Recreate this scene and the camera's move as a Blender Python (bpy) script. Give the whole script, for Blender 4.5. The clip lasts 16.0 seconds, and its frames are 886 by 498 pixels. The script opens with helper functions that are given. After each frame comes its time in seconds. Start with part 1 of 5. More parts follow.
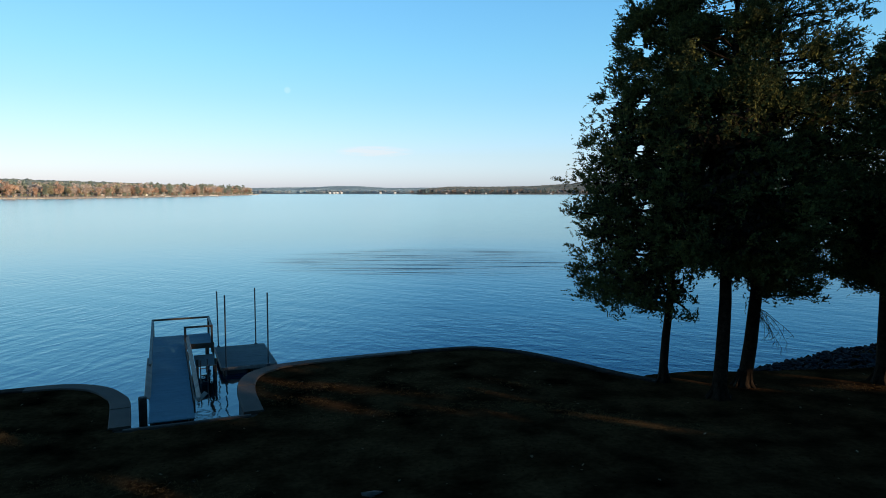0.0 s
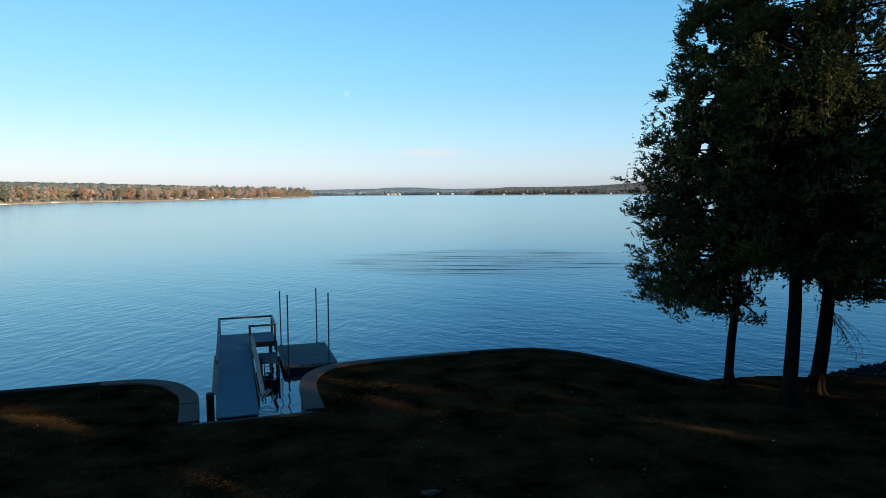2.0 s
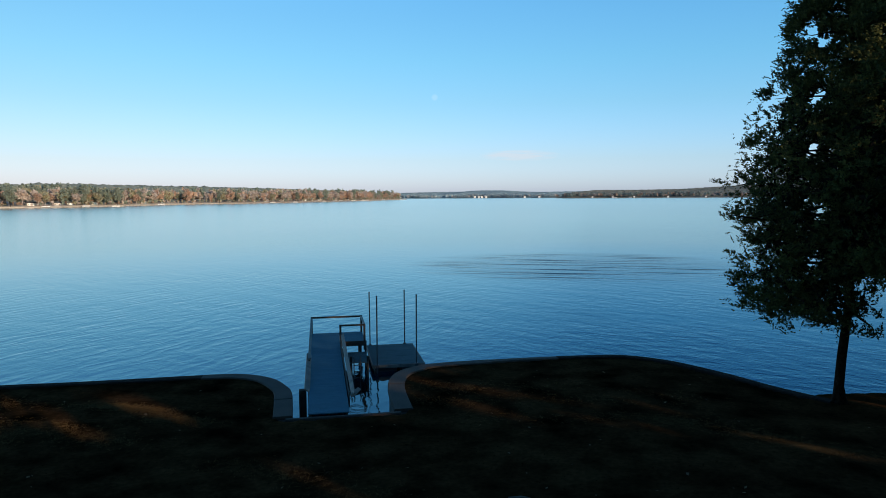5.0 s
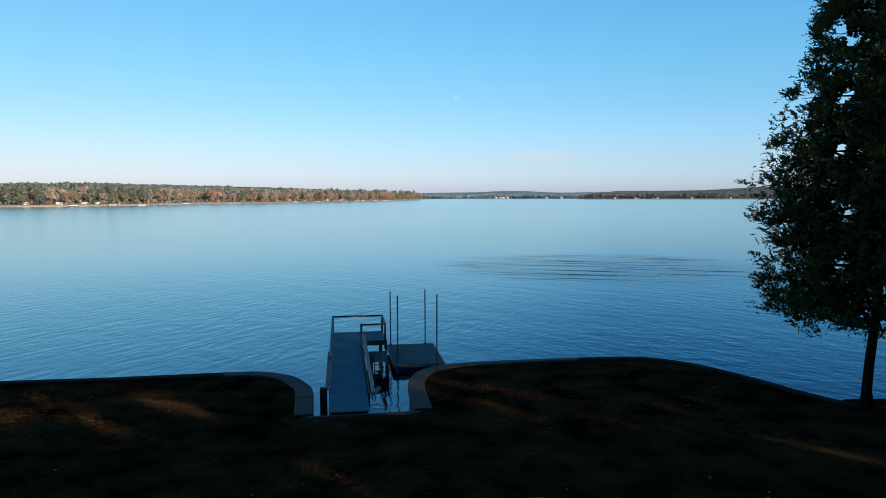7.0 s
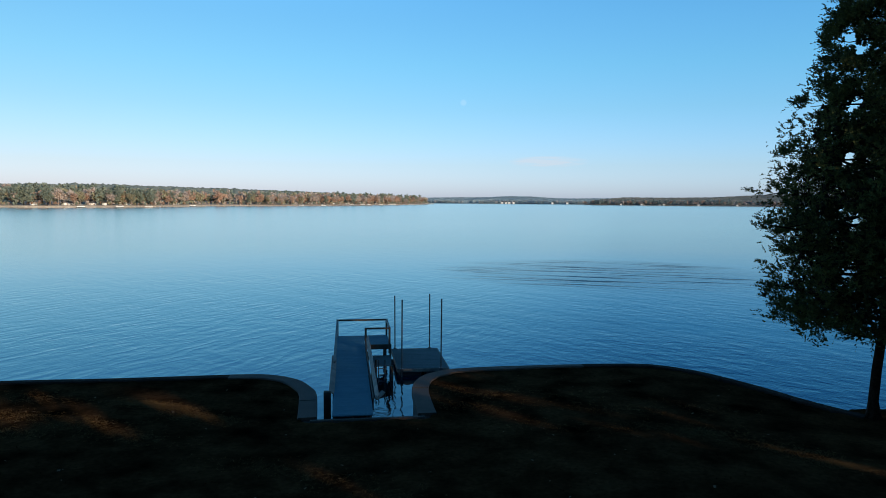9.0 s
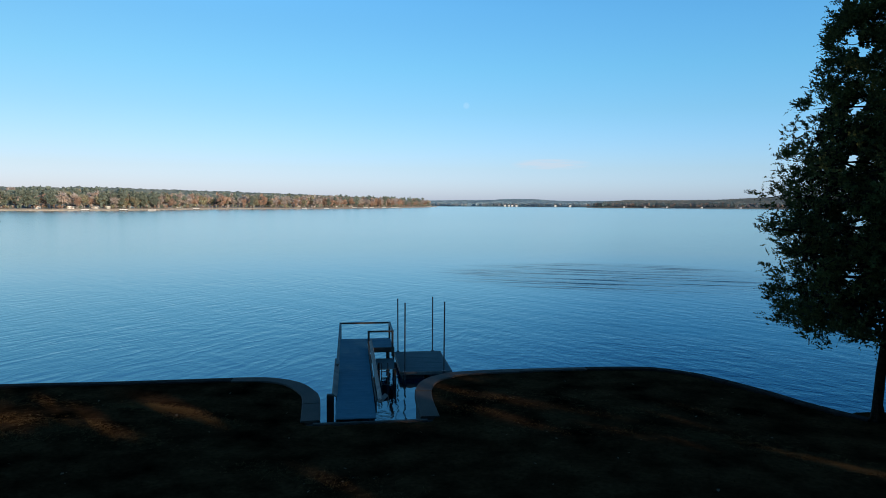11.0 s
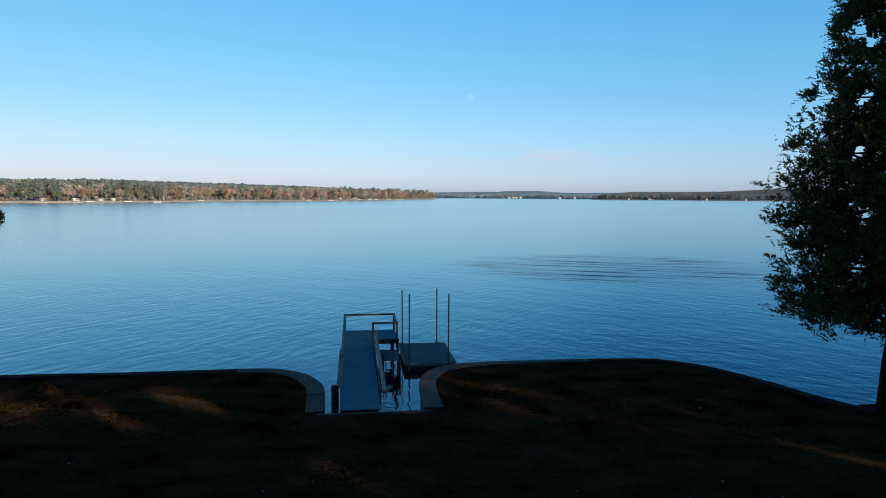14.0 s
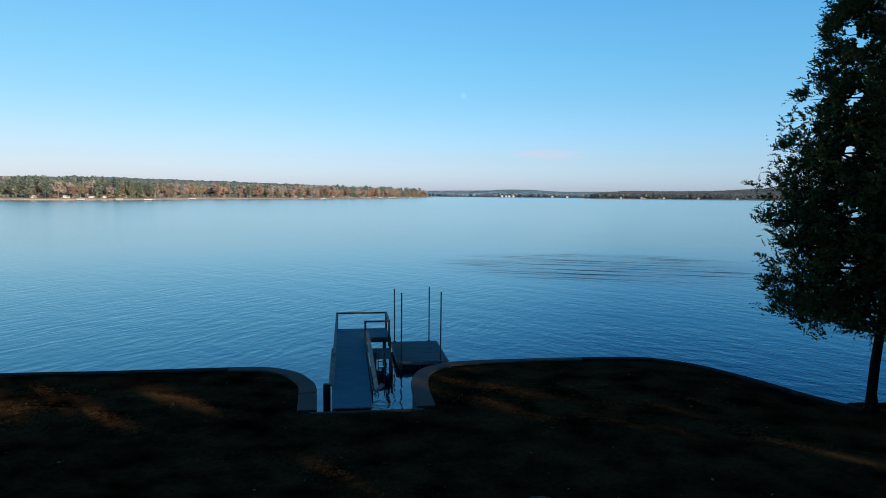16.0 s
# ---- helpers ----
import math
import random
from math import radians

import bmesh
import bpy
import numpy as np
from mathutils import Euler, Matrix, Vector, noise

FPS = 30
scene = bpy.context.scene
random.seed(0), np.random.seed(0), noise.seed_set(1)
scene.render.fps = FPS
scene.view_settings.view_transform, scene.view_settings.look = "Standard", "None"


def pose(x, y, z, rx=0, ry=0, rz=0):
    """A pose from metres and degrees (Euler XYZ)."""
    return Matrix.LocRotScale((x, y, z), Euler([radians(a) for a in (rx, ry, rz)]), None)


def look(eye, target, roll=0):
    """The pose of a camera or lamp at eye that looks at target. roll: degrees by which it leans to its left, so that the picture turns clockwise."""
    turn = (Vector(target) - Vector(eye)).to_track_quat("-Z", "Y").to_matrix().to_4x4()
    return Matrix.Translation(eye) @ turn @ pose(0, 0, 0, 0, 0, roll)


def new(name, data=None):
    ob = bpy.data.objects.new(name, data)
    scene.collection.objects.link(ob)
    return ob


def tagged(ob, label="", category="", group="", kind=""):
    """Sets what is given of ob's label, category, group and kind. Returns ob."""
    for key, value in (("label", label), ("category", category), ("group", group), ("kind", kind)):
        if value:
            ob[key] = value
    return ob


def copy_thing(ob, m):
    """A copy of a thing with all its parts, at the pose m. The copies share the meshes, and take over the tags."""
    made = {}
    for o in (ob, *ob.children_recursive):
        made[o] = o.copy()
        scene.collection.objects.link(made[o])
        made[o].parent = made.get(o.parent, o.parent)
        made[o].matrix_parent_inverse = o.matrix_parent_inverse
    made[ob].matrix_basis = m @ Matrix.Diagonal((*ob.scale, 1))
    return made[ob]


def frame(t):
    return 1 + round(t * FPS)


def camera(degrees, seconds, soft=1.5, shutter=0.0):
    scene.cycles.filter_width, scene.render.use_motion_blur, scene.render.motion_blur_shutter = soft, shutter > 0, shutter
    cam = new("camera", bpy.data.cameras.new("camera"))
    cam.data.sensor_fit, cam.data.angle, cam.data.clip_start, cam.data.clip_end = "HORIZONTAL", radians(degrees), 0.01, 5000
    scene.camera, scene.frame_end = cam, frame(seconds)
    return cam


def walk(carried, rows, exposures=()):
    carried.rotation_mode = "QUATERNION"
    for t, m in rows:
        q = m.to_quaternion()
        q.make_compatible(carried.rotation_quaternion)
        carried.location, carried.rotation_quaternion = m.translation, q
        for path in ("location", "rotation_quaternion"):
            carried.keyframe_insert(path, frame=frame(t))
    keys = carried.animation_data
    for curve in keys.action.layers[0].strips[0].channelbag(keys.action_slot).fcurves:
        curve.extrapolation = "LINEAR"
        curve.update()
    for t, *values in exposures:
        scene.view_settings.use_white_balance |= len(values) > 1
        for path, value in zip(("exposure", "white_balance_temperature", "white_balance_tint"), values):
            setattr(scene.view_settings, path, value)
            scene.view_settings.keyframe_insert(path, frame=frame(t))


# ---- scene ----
cam = camera(66.0, 16.0, soft=0.95)
# seconds, place, yaw, pitch, roll
PATH = [
    (0, 0.092, -0.009, 7.505, 0.000, -4.870, -0.041),
    (0.5, 0.099, -0.027, 7.499, 1.140, -4.785, -0.360),
    (1, 0.073, -0.004, 7.516, 2.115, -4.656, -0.578),
    (1.5, 0.066, 0.007, 7.506, 3.716, -4.956, -0.637),
    (2, 0.068, -0.057, 7.508, 4.832, -4.780, -0.464),
    (2.5, 0.050, 0.026, 7.504, 6.133, -4.391, -0.515),
    (3, 0.040, 0.031, 7.497, 6.431, -4.532, -0.155),
    (3.5, 0.009, 0.026, 7.511, 8.064, -4.606, 0.025),
    (4, 0.002, 0.033, 7.491, 9.218, -4.266, 0.112),
    (4.5, -0.036, 0.002, 7.508, 10.835, -4.429, -0.261),
    (7, -0.024, -0.011, 7.495, 13.833, -4.444, -0.200),
    (7.5, -0.029, -0.020, 7.505, 14.113, -4.421, -0.305),
    (8, -0.041, 0.003, 7.491, 14.086, -4.670, -0.193),
    (8.5, -0.033, 0.003, 7.497, 14.139, -4.349, -0.112),
    (9, -0.034, 0.002, 7.496, 14.269, -4.059, 0.376),
    (11.5, -0.026, -0.007, 7.507, 14.612, -3.821, 0.300),
    (12, -0.040, 0.007, 7.510, 14.745, -3.937, 0.377),
    (12.5, -0.030, 0.014, 7.506, 14.569, -3.997, 0.493),
    (13, -0.030, 0.013, 7.493, 14.750, -4.060, 0.375),
    (13.5, -0.039, 0.001, 7.492, 14.800, -4.299, 0.371),
    (14, -0.031, 0.002, 7.488, 14.876, -4.497, 0.286),
    (14.5, -0.027, -0.007, 7.492, 14.893, -4.425, 0.228),
    (15, -0.027, 0.005, 7.494, 15.113, -4.497, 0.211),
    (15.5, -0.025, -0.004, 7.492, 15.493, -4.379, 0.209),
    (16, -0.023, 0.001, 7.491, 14.250, -4.624, 0.457),
]


def aim(x, y, z, yaw, pitch, roll):
    return Matrix.Translation((x, y, z)) @ pose(0, 0, 0, 90 + pitch, 0, yaw) @ pose(0, 0, 0, 0, 0, roll)


walk(cam, [(t, aim(*row)) for t, *row in PATH], [(0.0, 0.26, 7200, 12), (3.5, 0.12, 6980, 12), (4.5, 0.06, 6800, 11), (8.0, 0.0, 6550, 10), (12.5, -0.08, 6350, 10), (16.0, -0.08, 6350, 10)])

# ---- sky and sun ----
SUN_WAY = Vector((0.82, -0.57, 0.0)).normalized()
SUN_UP = radians(13)

world = bpy.data.worlds.new("sky")
scene.world = world
world.use_nodes = True
wn, wl = world.node_tree.nodes, world.node_tree.links
sky = wn.new("ShaderNodeTexSky")
sky.sky_type = "NISHITA"
sky.sun_disc = False
sky.sun_elevation = SUN_UP
sky.sun_rotation = math.atan2(SUN_WAY.x, SUN_WAY.y)
sky.air_density, sky.dust_density, sky.ozone_density = 1.0, 0.6, 2.0
# clear autumn air: deep blue overhead, pale and neutral at the horizon
up = wn.new("ShaderNodeSeparateXYZ")
where = wn.new("ShaderNodeTexCoord")
wl.new(where.outputs["Generated"], up.inputs[0])
air = wn.new("ShaderNodeValToRGB")
for i, (z, c) in enumerate([(0.0, (1.0, 1.26, 2.42)), (0.05, (0.92, 1.12, 1.7)), (0.13, (0.78, 1.18, 1.46)), (0.19, (0.72, 1.29, 1.51)), (0.27, (0.69, 1.36, 1.64)), (0.5, (0.3, 1.05, 1.45)), (1.0, (0.17, 0.75, 1.15))]):
    e = air.color_ramp.elements[i] if i < 2 else air.color_ramp.elements.new(z)
    e.position, e.color = z, (c[0] / 2.5, c[1] / 2.5, c[2] / 2.5, 1)
wl.new(up.outputs["Z"], air.inputs["Fac"])
tint = wn.new("ShaderNodeVectorMath")
tint.operation = "MULTIPLY"
wl.new(sky.outputs[0], tint.inputs[0])
wl.new(air.outputs["Color"], tint.inputs[1])
scale = wn.new("ShaderNodeVectorMath")
scale.operation = "SCALE"
scale.inputs["Scale"].default_value = 2.5
# opposite the sun the low sky is milkier, to its side it is clearer
milk = wn.new("ShaderNodeValToRGB")
milk.color_ramp.elements[0].color, milk.color_ramp.elements[1].color = (0.92, 0.807, 0.77, 1), (0.95, 1.03, 1.1, 1)
side = wn.new("ShaderNodeMapRange")
side.inputs["From Min"].default_value, side.inputs["From Max"].default_value = -0.7, 0.25
wl.new(up.outputs["X"], side.inputs["Value"])
wl.new(side.outputs["Result"], milk.inputs["Fac"])
veil = wn.new("ShaderNodeVectorMath")
veil.operation = "MULTIPLY"
wl.new(tint.outputs[0], veil.inputs[0])
wl.new(milk.outputs["Color"], veil.inputs[1])
# high up the sky is deepest at a right angle to the sun
high = wn.new("ShaderNodeMapRange")
high.interpolation_type = "SMOOTHSTEP"
high.inputs["From Min"].default_value, high.inputs["From Max"].default_value = 0.24, 0.42
wl.new(up.outputs["Z"], high.inputs["Value"])
cross = wn.new("ShaderNodeMapRange")
cross.inputs["From Min"].default_value, cross.inputs["From Max"].default_value = -0.6, 0.55
cross.inputs["To Min"].default_value, cross.inputs["To Max"].default_value = 1.6, 0.35
wl.new(up.outputs["X"], cross.inputs["Value"])
deep = wn.new("ShaderNodeMix")
deep.inputs[2].default_value = 1.0
wl.new(high.outputs["Result"], deep.inputs[0])
wl.new(cross.outputs["Result"], deep.inputs[3])
dome = wn.new("ShaderNodeVectorMath")
dome.operation = "SCALE"
wl.new(veil.outputs[0], dome.inputs[0])
wl.new(deep.outputs[0], dome.inputs["Scale"])
wl.new(dome.outputs[0], scale.inputs[0])
wn["Background"].inputs["Strength"].default_value = 0.138


def sky_math(op, a, b=None, c=None):
    k = wn.new("ShaderNodeMath")
    k.operation = op
    for i, v in enumerate((a, b, c)):
        if isinstance(v, (int, float)):
            k.inputs[i].default_value = v
        elif v is not None:
            wl.new(v, k.inputs[i])
    return k.outputs[0]


def sky_dot(v):
    k = wn.new("ShaderNodeVectorMath")
    k.operation = "DOT_PRODUCT"
    wl.new(where.outputs["Generated"], k.inputs[0])
    k.inputs[1].default_value = v
    return k.outputs["Value"]


# one thin wisp of cloud low over the far shore, and the pale day moon
wisp_side = sky_math("DIVIDE", sky_dot((math.cos(radians(-5.6)), -math.sin(radians(-5.6)), 0)), 0.06)
wisp_up = sky_math("DIVIDE", sky_math("SUBTRACT", up.outputs["Z"], math.sin(radians(3.25))), 0.0085)
wisp_noise = wn.new("ShaderNodeTexNoise")
wisp_noise.inputs["Scale"].default_value, wisp_noise.inputs["Detail"].default_value = 1.0, 5
wisp_map = wn.new("ShaderNodeMapping")
wisp_map.inputs["Scale"].default_value = (28, 28, 260)
wl.new(where.outputs["Generated"], wisp_map.inputs["Vector"])
wl.new(wisp_map.outputs["Vector"], wisp_noise.inputs["Vector"])
wisp = sky_math("SUBTRACT", 1.0, sky_math("ADD", sky_math("POWER", sky_math("ABSOLUTE", wisp_side), 2.0), sky_math("POWER", sky_math("ABSOLUTE", wisp_up), 2.0)))
wisp = sky_math("MULTIPLY", sky_math("MAXIMUM", wisp, 0.0), sky_math("MAXIMUM", sky_math("MULTIPLY_ADD", wisp_noise.outputs["Fac"], 3.0, -0.85), 0.0))
ahead = sky_math("GREATER_THAN", sky_dot((0, 1, 0)), 0.5)
wisp = sky_math("MINIMUM", sky_math("MULTIPLY", wisp, sky_math("MULTIPLY", ahead, 0.7)), 0.42)
cloudy = wn.new("ShaderNodeMix")
cloudy.data_type = "RGBA"
cloudy.inputs[7].default_value = (5.4, 5.3, 5.7, 1)
wl.new(wisp, cloudy.inputs[0])
wl.new(scale.outputs[0], cloudy.inputs[6])
MOON_AZ, MOON_UP = radians(-12.65), radians(8.05)
moon_dot = sky_dot((math.sin(MOON_AZ) * math.cos(MOON_UP), math.cos(MOON_AZ) * math.cos(MOON_UP), math.sin(MOON_UP)))
moon = wn.new("ShaderNodeMapRange")
moon.inputs["From Min"].default_value, moon.inputs["From Max"].default_value = math.cos(radians(0.3)), math.cos(radians(0.14))
moon.inputs["To Max"].default_value = 0.11
wl.new(moon_dot, moon.inputs["Value"])
moonlit = wn.new("ShaderNodeMix")
moonlit.data_type = "RGBA"
moonlit.inputs[7].default_value = (7.5, 8.0, 8.3, 1)
wl.new(moon.outputs["Result"], moonlit.inputs[0])
wl.new(cloudy.outputs[2], moonlit.inputs[6])
wl.new(moonlit.outputs[2], wn["Background"].inputs["Color"])

sun = bpy.data.lights.new("sun", "SUN")
sun.energy, sun.angle, sun.color = 5.0, radians(0.6), (1.0, 0.78, 0.56)
sun_lamp = new("sun", sun)
sun_lamp.matrix_world = look(Vector((SUN_WAY.x, SUN_WAY.y, math.tan(SUN_UP))) * 100, (0, 0, 0))

# ---- materials ----
def surf(name, dark, light, size=1.0, rough=0.8, bump=0.3, grain=30.0, spread=0.5, metal=0.0, relief=0.01, each=0.0, fine=None, spec=0.5):
    """A two-scale surface: patches of about size metres between dark and light, with fine grain on top."""
    m = bpy.data.materials.new(name)
    m.use_nodes = True
    n, l = m.node_tree.nodes, m.node_tree.links
    b = n["Principled BSDF"]
    co = n.new("ShaderNodeTexCoord")
    big, small = n.new("ShaderNodeTexNoise"), n.new("ShaderNodeTexNoise")
    big.inputs["Scale"].default_value, big.inputs["Detail"].default_value = 1.0 / size, 5
    small.inputs["Scale"].default_value, small.inputs["Detail"].default_value = grain, 3
    at = co.outputs["Object"]
    if each:
        # pieces that share a mesh do not share their grain
        info, shift, moved = n.new("ShaderNodeObjectInfo"), n.new("ShaderNodeMath"), n.new("ShaderNodeVectorMath")
        shift.operation, moved.operation = "MULTIPLY", "ADD"
        shift.inputs[1].default_value = 60.0
        l.new(info.outputs["Random"], shift.inputs[0])
        l.new(at, moved.inputs[0])
        l.new(shift.outputs[0], moved.inputs[1])
        at = moved.outputs[0]
    for t in (big, small):
        l.new(at, t.inputs["Vector"])
    ramp = n.new("ShaderNodeValToRGB")
    ramp.color_ramp.elements[0].position, ramp.color_ramp.elements[1].position = 0.5 - spread / 2, 0.5 + spread / 2
    ramp.color_ramp.elements[0].color, ramp.color_ramp.elements[1].color = (*dark, 1), (*light, 1)
    l.new(big.outputs["Fac"], ramp.inputs["Fac"])
    mix = n.new("ShaderNodeMix")
    mix.data_type, mix.blend_type = "RGBA", "MULTIPLY"
    mix.inputs[0].default_value = 1.0
    r2 = n.new("ShaderNodeMapRange")
    r2.inputs["From Min"].default_value, r2.inputs["From Max"].default_value = 0.3, 0.7
    r2.inputs["To Min"].default_value, r2.inputs["To Max"].default_value = 0.65, 1.25
    l.new(small.outputs["Fac"], r2.inputs["Value"])
    l.new(ramp.outputs["Color"], mix.inputs[6])
    l.new(r2.outputs["Result"], mix.inputs[7])
    out = mix.outputs[2]
    if each:
        r3 = n.new("ShaderNodeMapRange")
        r3.inputs["To Min"].default_value, r3.inputs["To Max"].default_value = 1 - each, 1 + each
        l.new(info.outputs["Random"], r3.inputs["Value"])
        m3 = n.new("ShaderNodeMix")
        m3.data_type, m3.blend_type = "RGBA", "MULTIPLY"
        m3.inputs[0].default_value = 1.0
        l.new(out, m3.inputs[6])
        l.new(r3.outputs["Result"], m3.inputs[7])
        out = m3.outputs[2]
    l.new(out, b.inputs["Base Color"])
    b.inputs["Roughness"].default_value = rough
    b.inputs["Metallic"].default_value = metal
    b.inputs["Specular IOR Level"].default_value = spec
    if bump:
        bp = n.new("ShaderNodeBump")
        bp.inputs["Strength"].default_value, bp.inputs["Distance"].default_value = bump, relief
        l.new(small.outputs["Fac"], bp.inputs["Height"])
        l.new(bp.outputs["Normal"], b.inputs["Normal"])
    return m


def leafy(name, dark, light, through_light=0.25, spec=0.2, each=0.0):
    """Foliage: colour varies from leaf to leaf, and some light passes through."""
    m = bpy.data.materials.new(name)
    m.use_nodes = True
    n, l = m.node_tree.nodes, m.node_tree.links
    b = n["Principled BSDF"]
    geo = n.new("ShaderNodeNewGeometry")
    co = n.new("ShaderNodeTexCoord")
    noi = n.new("ShaderNodeTexNoise")
    noi.inputs["Scale"].default_value = 0.8
    l.new(co.outputs["Object"], noi.inputs["Vector"])
    add = n.new("ShaderNodeMath")
    add.operation = "MULTIPLY_ADD"
    l.new(geo.outputs["Random Per Island"], add.inputs[0])
    add.inputs[1].default_value = 0.6
    l.new(noi.outputs["Fac"], add.inputs[2])
    sub = n.new("ShaderNodeMath")
    sub.operation = "SUBTRACT"
    l.new(add.outputs[0], sub.inputs[0])
    sub.inputs[1].default_value = 0.3
    ramp = n.new("ShaderNodeValToRGB")
    ramp.color_ramp.elements[0].color, ramp.color_ramp.elements[1].color = (*dark, 1), (*light, 1)
    l.new(sub.outputs[0], ramp.inputs["Fac"])
    shade = ramp.outputs["Color"]
    if each:
        info, r3, m3 = n.new("ShaderNodeObjectInfo"), n.new("ShaderNodeMapRange"), n.new("ShaderNodeMix")
        r3.inputs["To Min"].default_value, r3.inputs["To Max"].default_value = 1 - each, 1 + each
        l.new(info.outputs["Random"], r3.inputs["Value"])
        m3.data_type, m3.blend_type = "RGBA", "MULTIPLY"
        m3.inputs[0].default_value = 1.0
        l.new(shade, m3.inputs[6])
        l.new(r3.outputs["Result"], m3.inputs[7])
        shade = m3.outputs[2]
    l.new(shade, b.inputs["Base Color"])
    b.inputs["Roughness"].default_value = 0.7
    b.inputs["Specular IOR Level"].default_value = spec
    tr = n.new("ShaderNodeBsdfTranslucent")
    l.new(shade, tr.inputs["Color"])
    mx = n.new("ShaderNodeMixShader")
    mx.inputs["Fac"].default_value = through_light
    l.new(b.outputs[0], mx.inputs[1])
    l.new(tr.outputs[0], mx.inputs[2])
    l.new(mx.outputs[0], n["Material Output"].inputs["Surface"])
    return m


def water_material():
    m = bpy.data.materials.new("lake_water")
    m.use_nodes = True
    n, l = m.node_tree.nodes, m.node_tree.links
    n.remove(n["Principled BSDF"])
    # the blue body of the water under a glossy surface whose strength follows the angle
    body, gloss = n.new("ShaderNodeBsdfDiffuse"), n.new("ShaderNodeBsdfGlossy")
    edge, both = n.new("ShaderNodeFresnel"), n.new("ShaderNodeMixShader")
    l.new(body.outputs[0], both.inputs[1])
    l.new(gloss.outputs[0], both.inputs[2])
    l.new(both.outputs[0], n["Material Output"].inputs["Surface"])
    co = n.new("ShaderNodeTexCoord")

    def waves(turn, sx, sy, detail, rough=0.5):
        # crests run turn degrees clockwise of the x axis: turn first, then stretch
        tn, mp = n.new("ShaderNodeMapping"), n.new("ShaderNodeMapping")
        tn.inputs["Rotation"].default_value = (0, 0, radians(turn))
        mp.inputs["Scale"].default_value = (sx, sy, 1)
        l.new(co.outputs["Object"], tn.inputs["Vector"])
        l.new(tn.outputs["Vector"], mp.inputs["Vector"])
        t = n.new("ShaderNodeTexNoise")
        t.inputs["Scale"].default_value, t.inputs["Detail"].default_value = 1.0, detail
        t.inputs["Roughness"].default_value = rough
        l.new(mp.outputs["Vector"], t.inputs["Vector"])
        return t.outputs["Fac"]

    def math_node(op, a, c):
        k = n.new("ShaderNodeMath")
        k.operation = op
        for i, v in enumerate((a, c)):
            if isinstance(v, (int, float)):
                k.inputs[i].default_value = v
            else:
                l.new(v, k.inputs[i])
        return k.outputs[0]

    sep = n.new("ShaderNodeSeparateXYZ")
    l.new(co.outputs["Object"], sep.inputs[0])
    # two wave trains: one runs along the sheltered shore, the other round the point
    east = n.new("ShaderNodeMapRange")
    east.interpolation_type = "SMOOTHSTEP"
    east.inputs["From Min"].default_value, east.inputs["From Max"].default_value = -13, 3
    l.new(sep.outputs["X"], east.inputs["Value"])
    # mirror strength painted to fall from left to right, darkening the reflection there
    mirror_drop = n.new("ShaderNodeMapRange")
    mirror_drop.inputs["From Min"].default_value, mirror_drop.inputs["From Max"].default_value = -22, 0
    mirror_drop.inputs["To Min"].default_value, mirror_drop.inputs["To Max"].default_value = 2.0, 1.295
    l.new(sep.outputs["X"], mirror_drop.inputs["Value"])
    l.new(mirror_drop.outputs["Result"], edge.inputs["IOR"])
    trains = n.new("ShaderNodeMix")
    l.new(east.outputs["Result"], trains.inputs[0])
    crest = math_node("ABSOLUTE", math_node("SUBTRACT", waves(-76, 0.36, 0.95, 2, 0.4), 0.5), 0.0)
    l.new(math_node("MULTIPLY", crest, -1.7), trains.inputs[2])
    l.new(waves(38, 0.85, 1.2, 3), trains.inputs[3])
    ripples = math_node("ADD", trains.outputs[0], math_node("MULTIPLY", waves(24, 1.7, 2.6, 4), 0.35))
    swell = waves(30, 0.16, 0.5, 2)
    calm = waves(8, 0.012, 0.05, 2)
    breeze = n.new("ShaderNodeMapRange")
    breeze.inputs["From Min"].default_value, breeze.inputs["From Max"].default_value = 0.35, 0.65
    breeze.inputs["To Min"].default_value, breeze.inputs["To Max"].default_value = 0.5, 1.1
    l.new(calm, breeze.inputs["Value"])
    # the breeze stirs the water near this shore and dies out further off
    span = n.new("ShaderNodeVectorMath")
    span.operation = "LENGTH"
    l.new(co.outputs["Object"], span.inputs[0])
    lull = n.new("ShaderNodeMapRange")
    lull.interpolation_type = "SMOOTHSTEP"
    lull.inputs["From Min"].default_value, lull.inputs["From Max"].default_value = 27, 95
    lull.inputs["To Min"].default_value, lull.inputs["To Max"].default_value = 1.7, 0.3
    l.new(span.outputs["Value"], lull.inputs["Value"])
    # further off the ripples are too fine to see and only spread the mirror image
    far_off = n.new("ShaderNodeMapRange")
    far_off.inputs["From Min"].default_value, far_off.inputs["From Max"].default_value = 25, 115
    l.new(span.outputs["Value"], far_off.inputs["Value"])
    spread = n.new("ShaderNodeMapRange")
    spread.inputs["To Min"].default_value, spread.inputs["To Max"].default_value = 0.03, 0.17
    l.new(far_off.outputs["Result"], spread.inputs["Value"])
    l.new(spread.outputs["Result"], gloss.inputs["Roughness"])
    # reflection tint painted into the gloss colour: dark blue near, pale far off
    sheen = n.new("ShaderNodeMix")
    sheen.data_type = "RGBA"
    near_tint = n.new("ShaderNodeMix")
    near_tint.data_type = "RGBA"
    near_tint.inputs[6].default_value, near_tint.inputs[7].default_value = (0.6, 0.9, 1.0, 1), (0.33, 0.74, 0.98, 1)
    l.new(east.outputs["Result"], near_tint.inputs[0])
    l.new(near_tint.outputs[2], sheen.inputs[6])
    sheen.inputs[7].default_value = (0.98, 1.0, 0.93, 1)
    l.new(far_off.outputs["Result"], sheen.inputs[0])
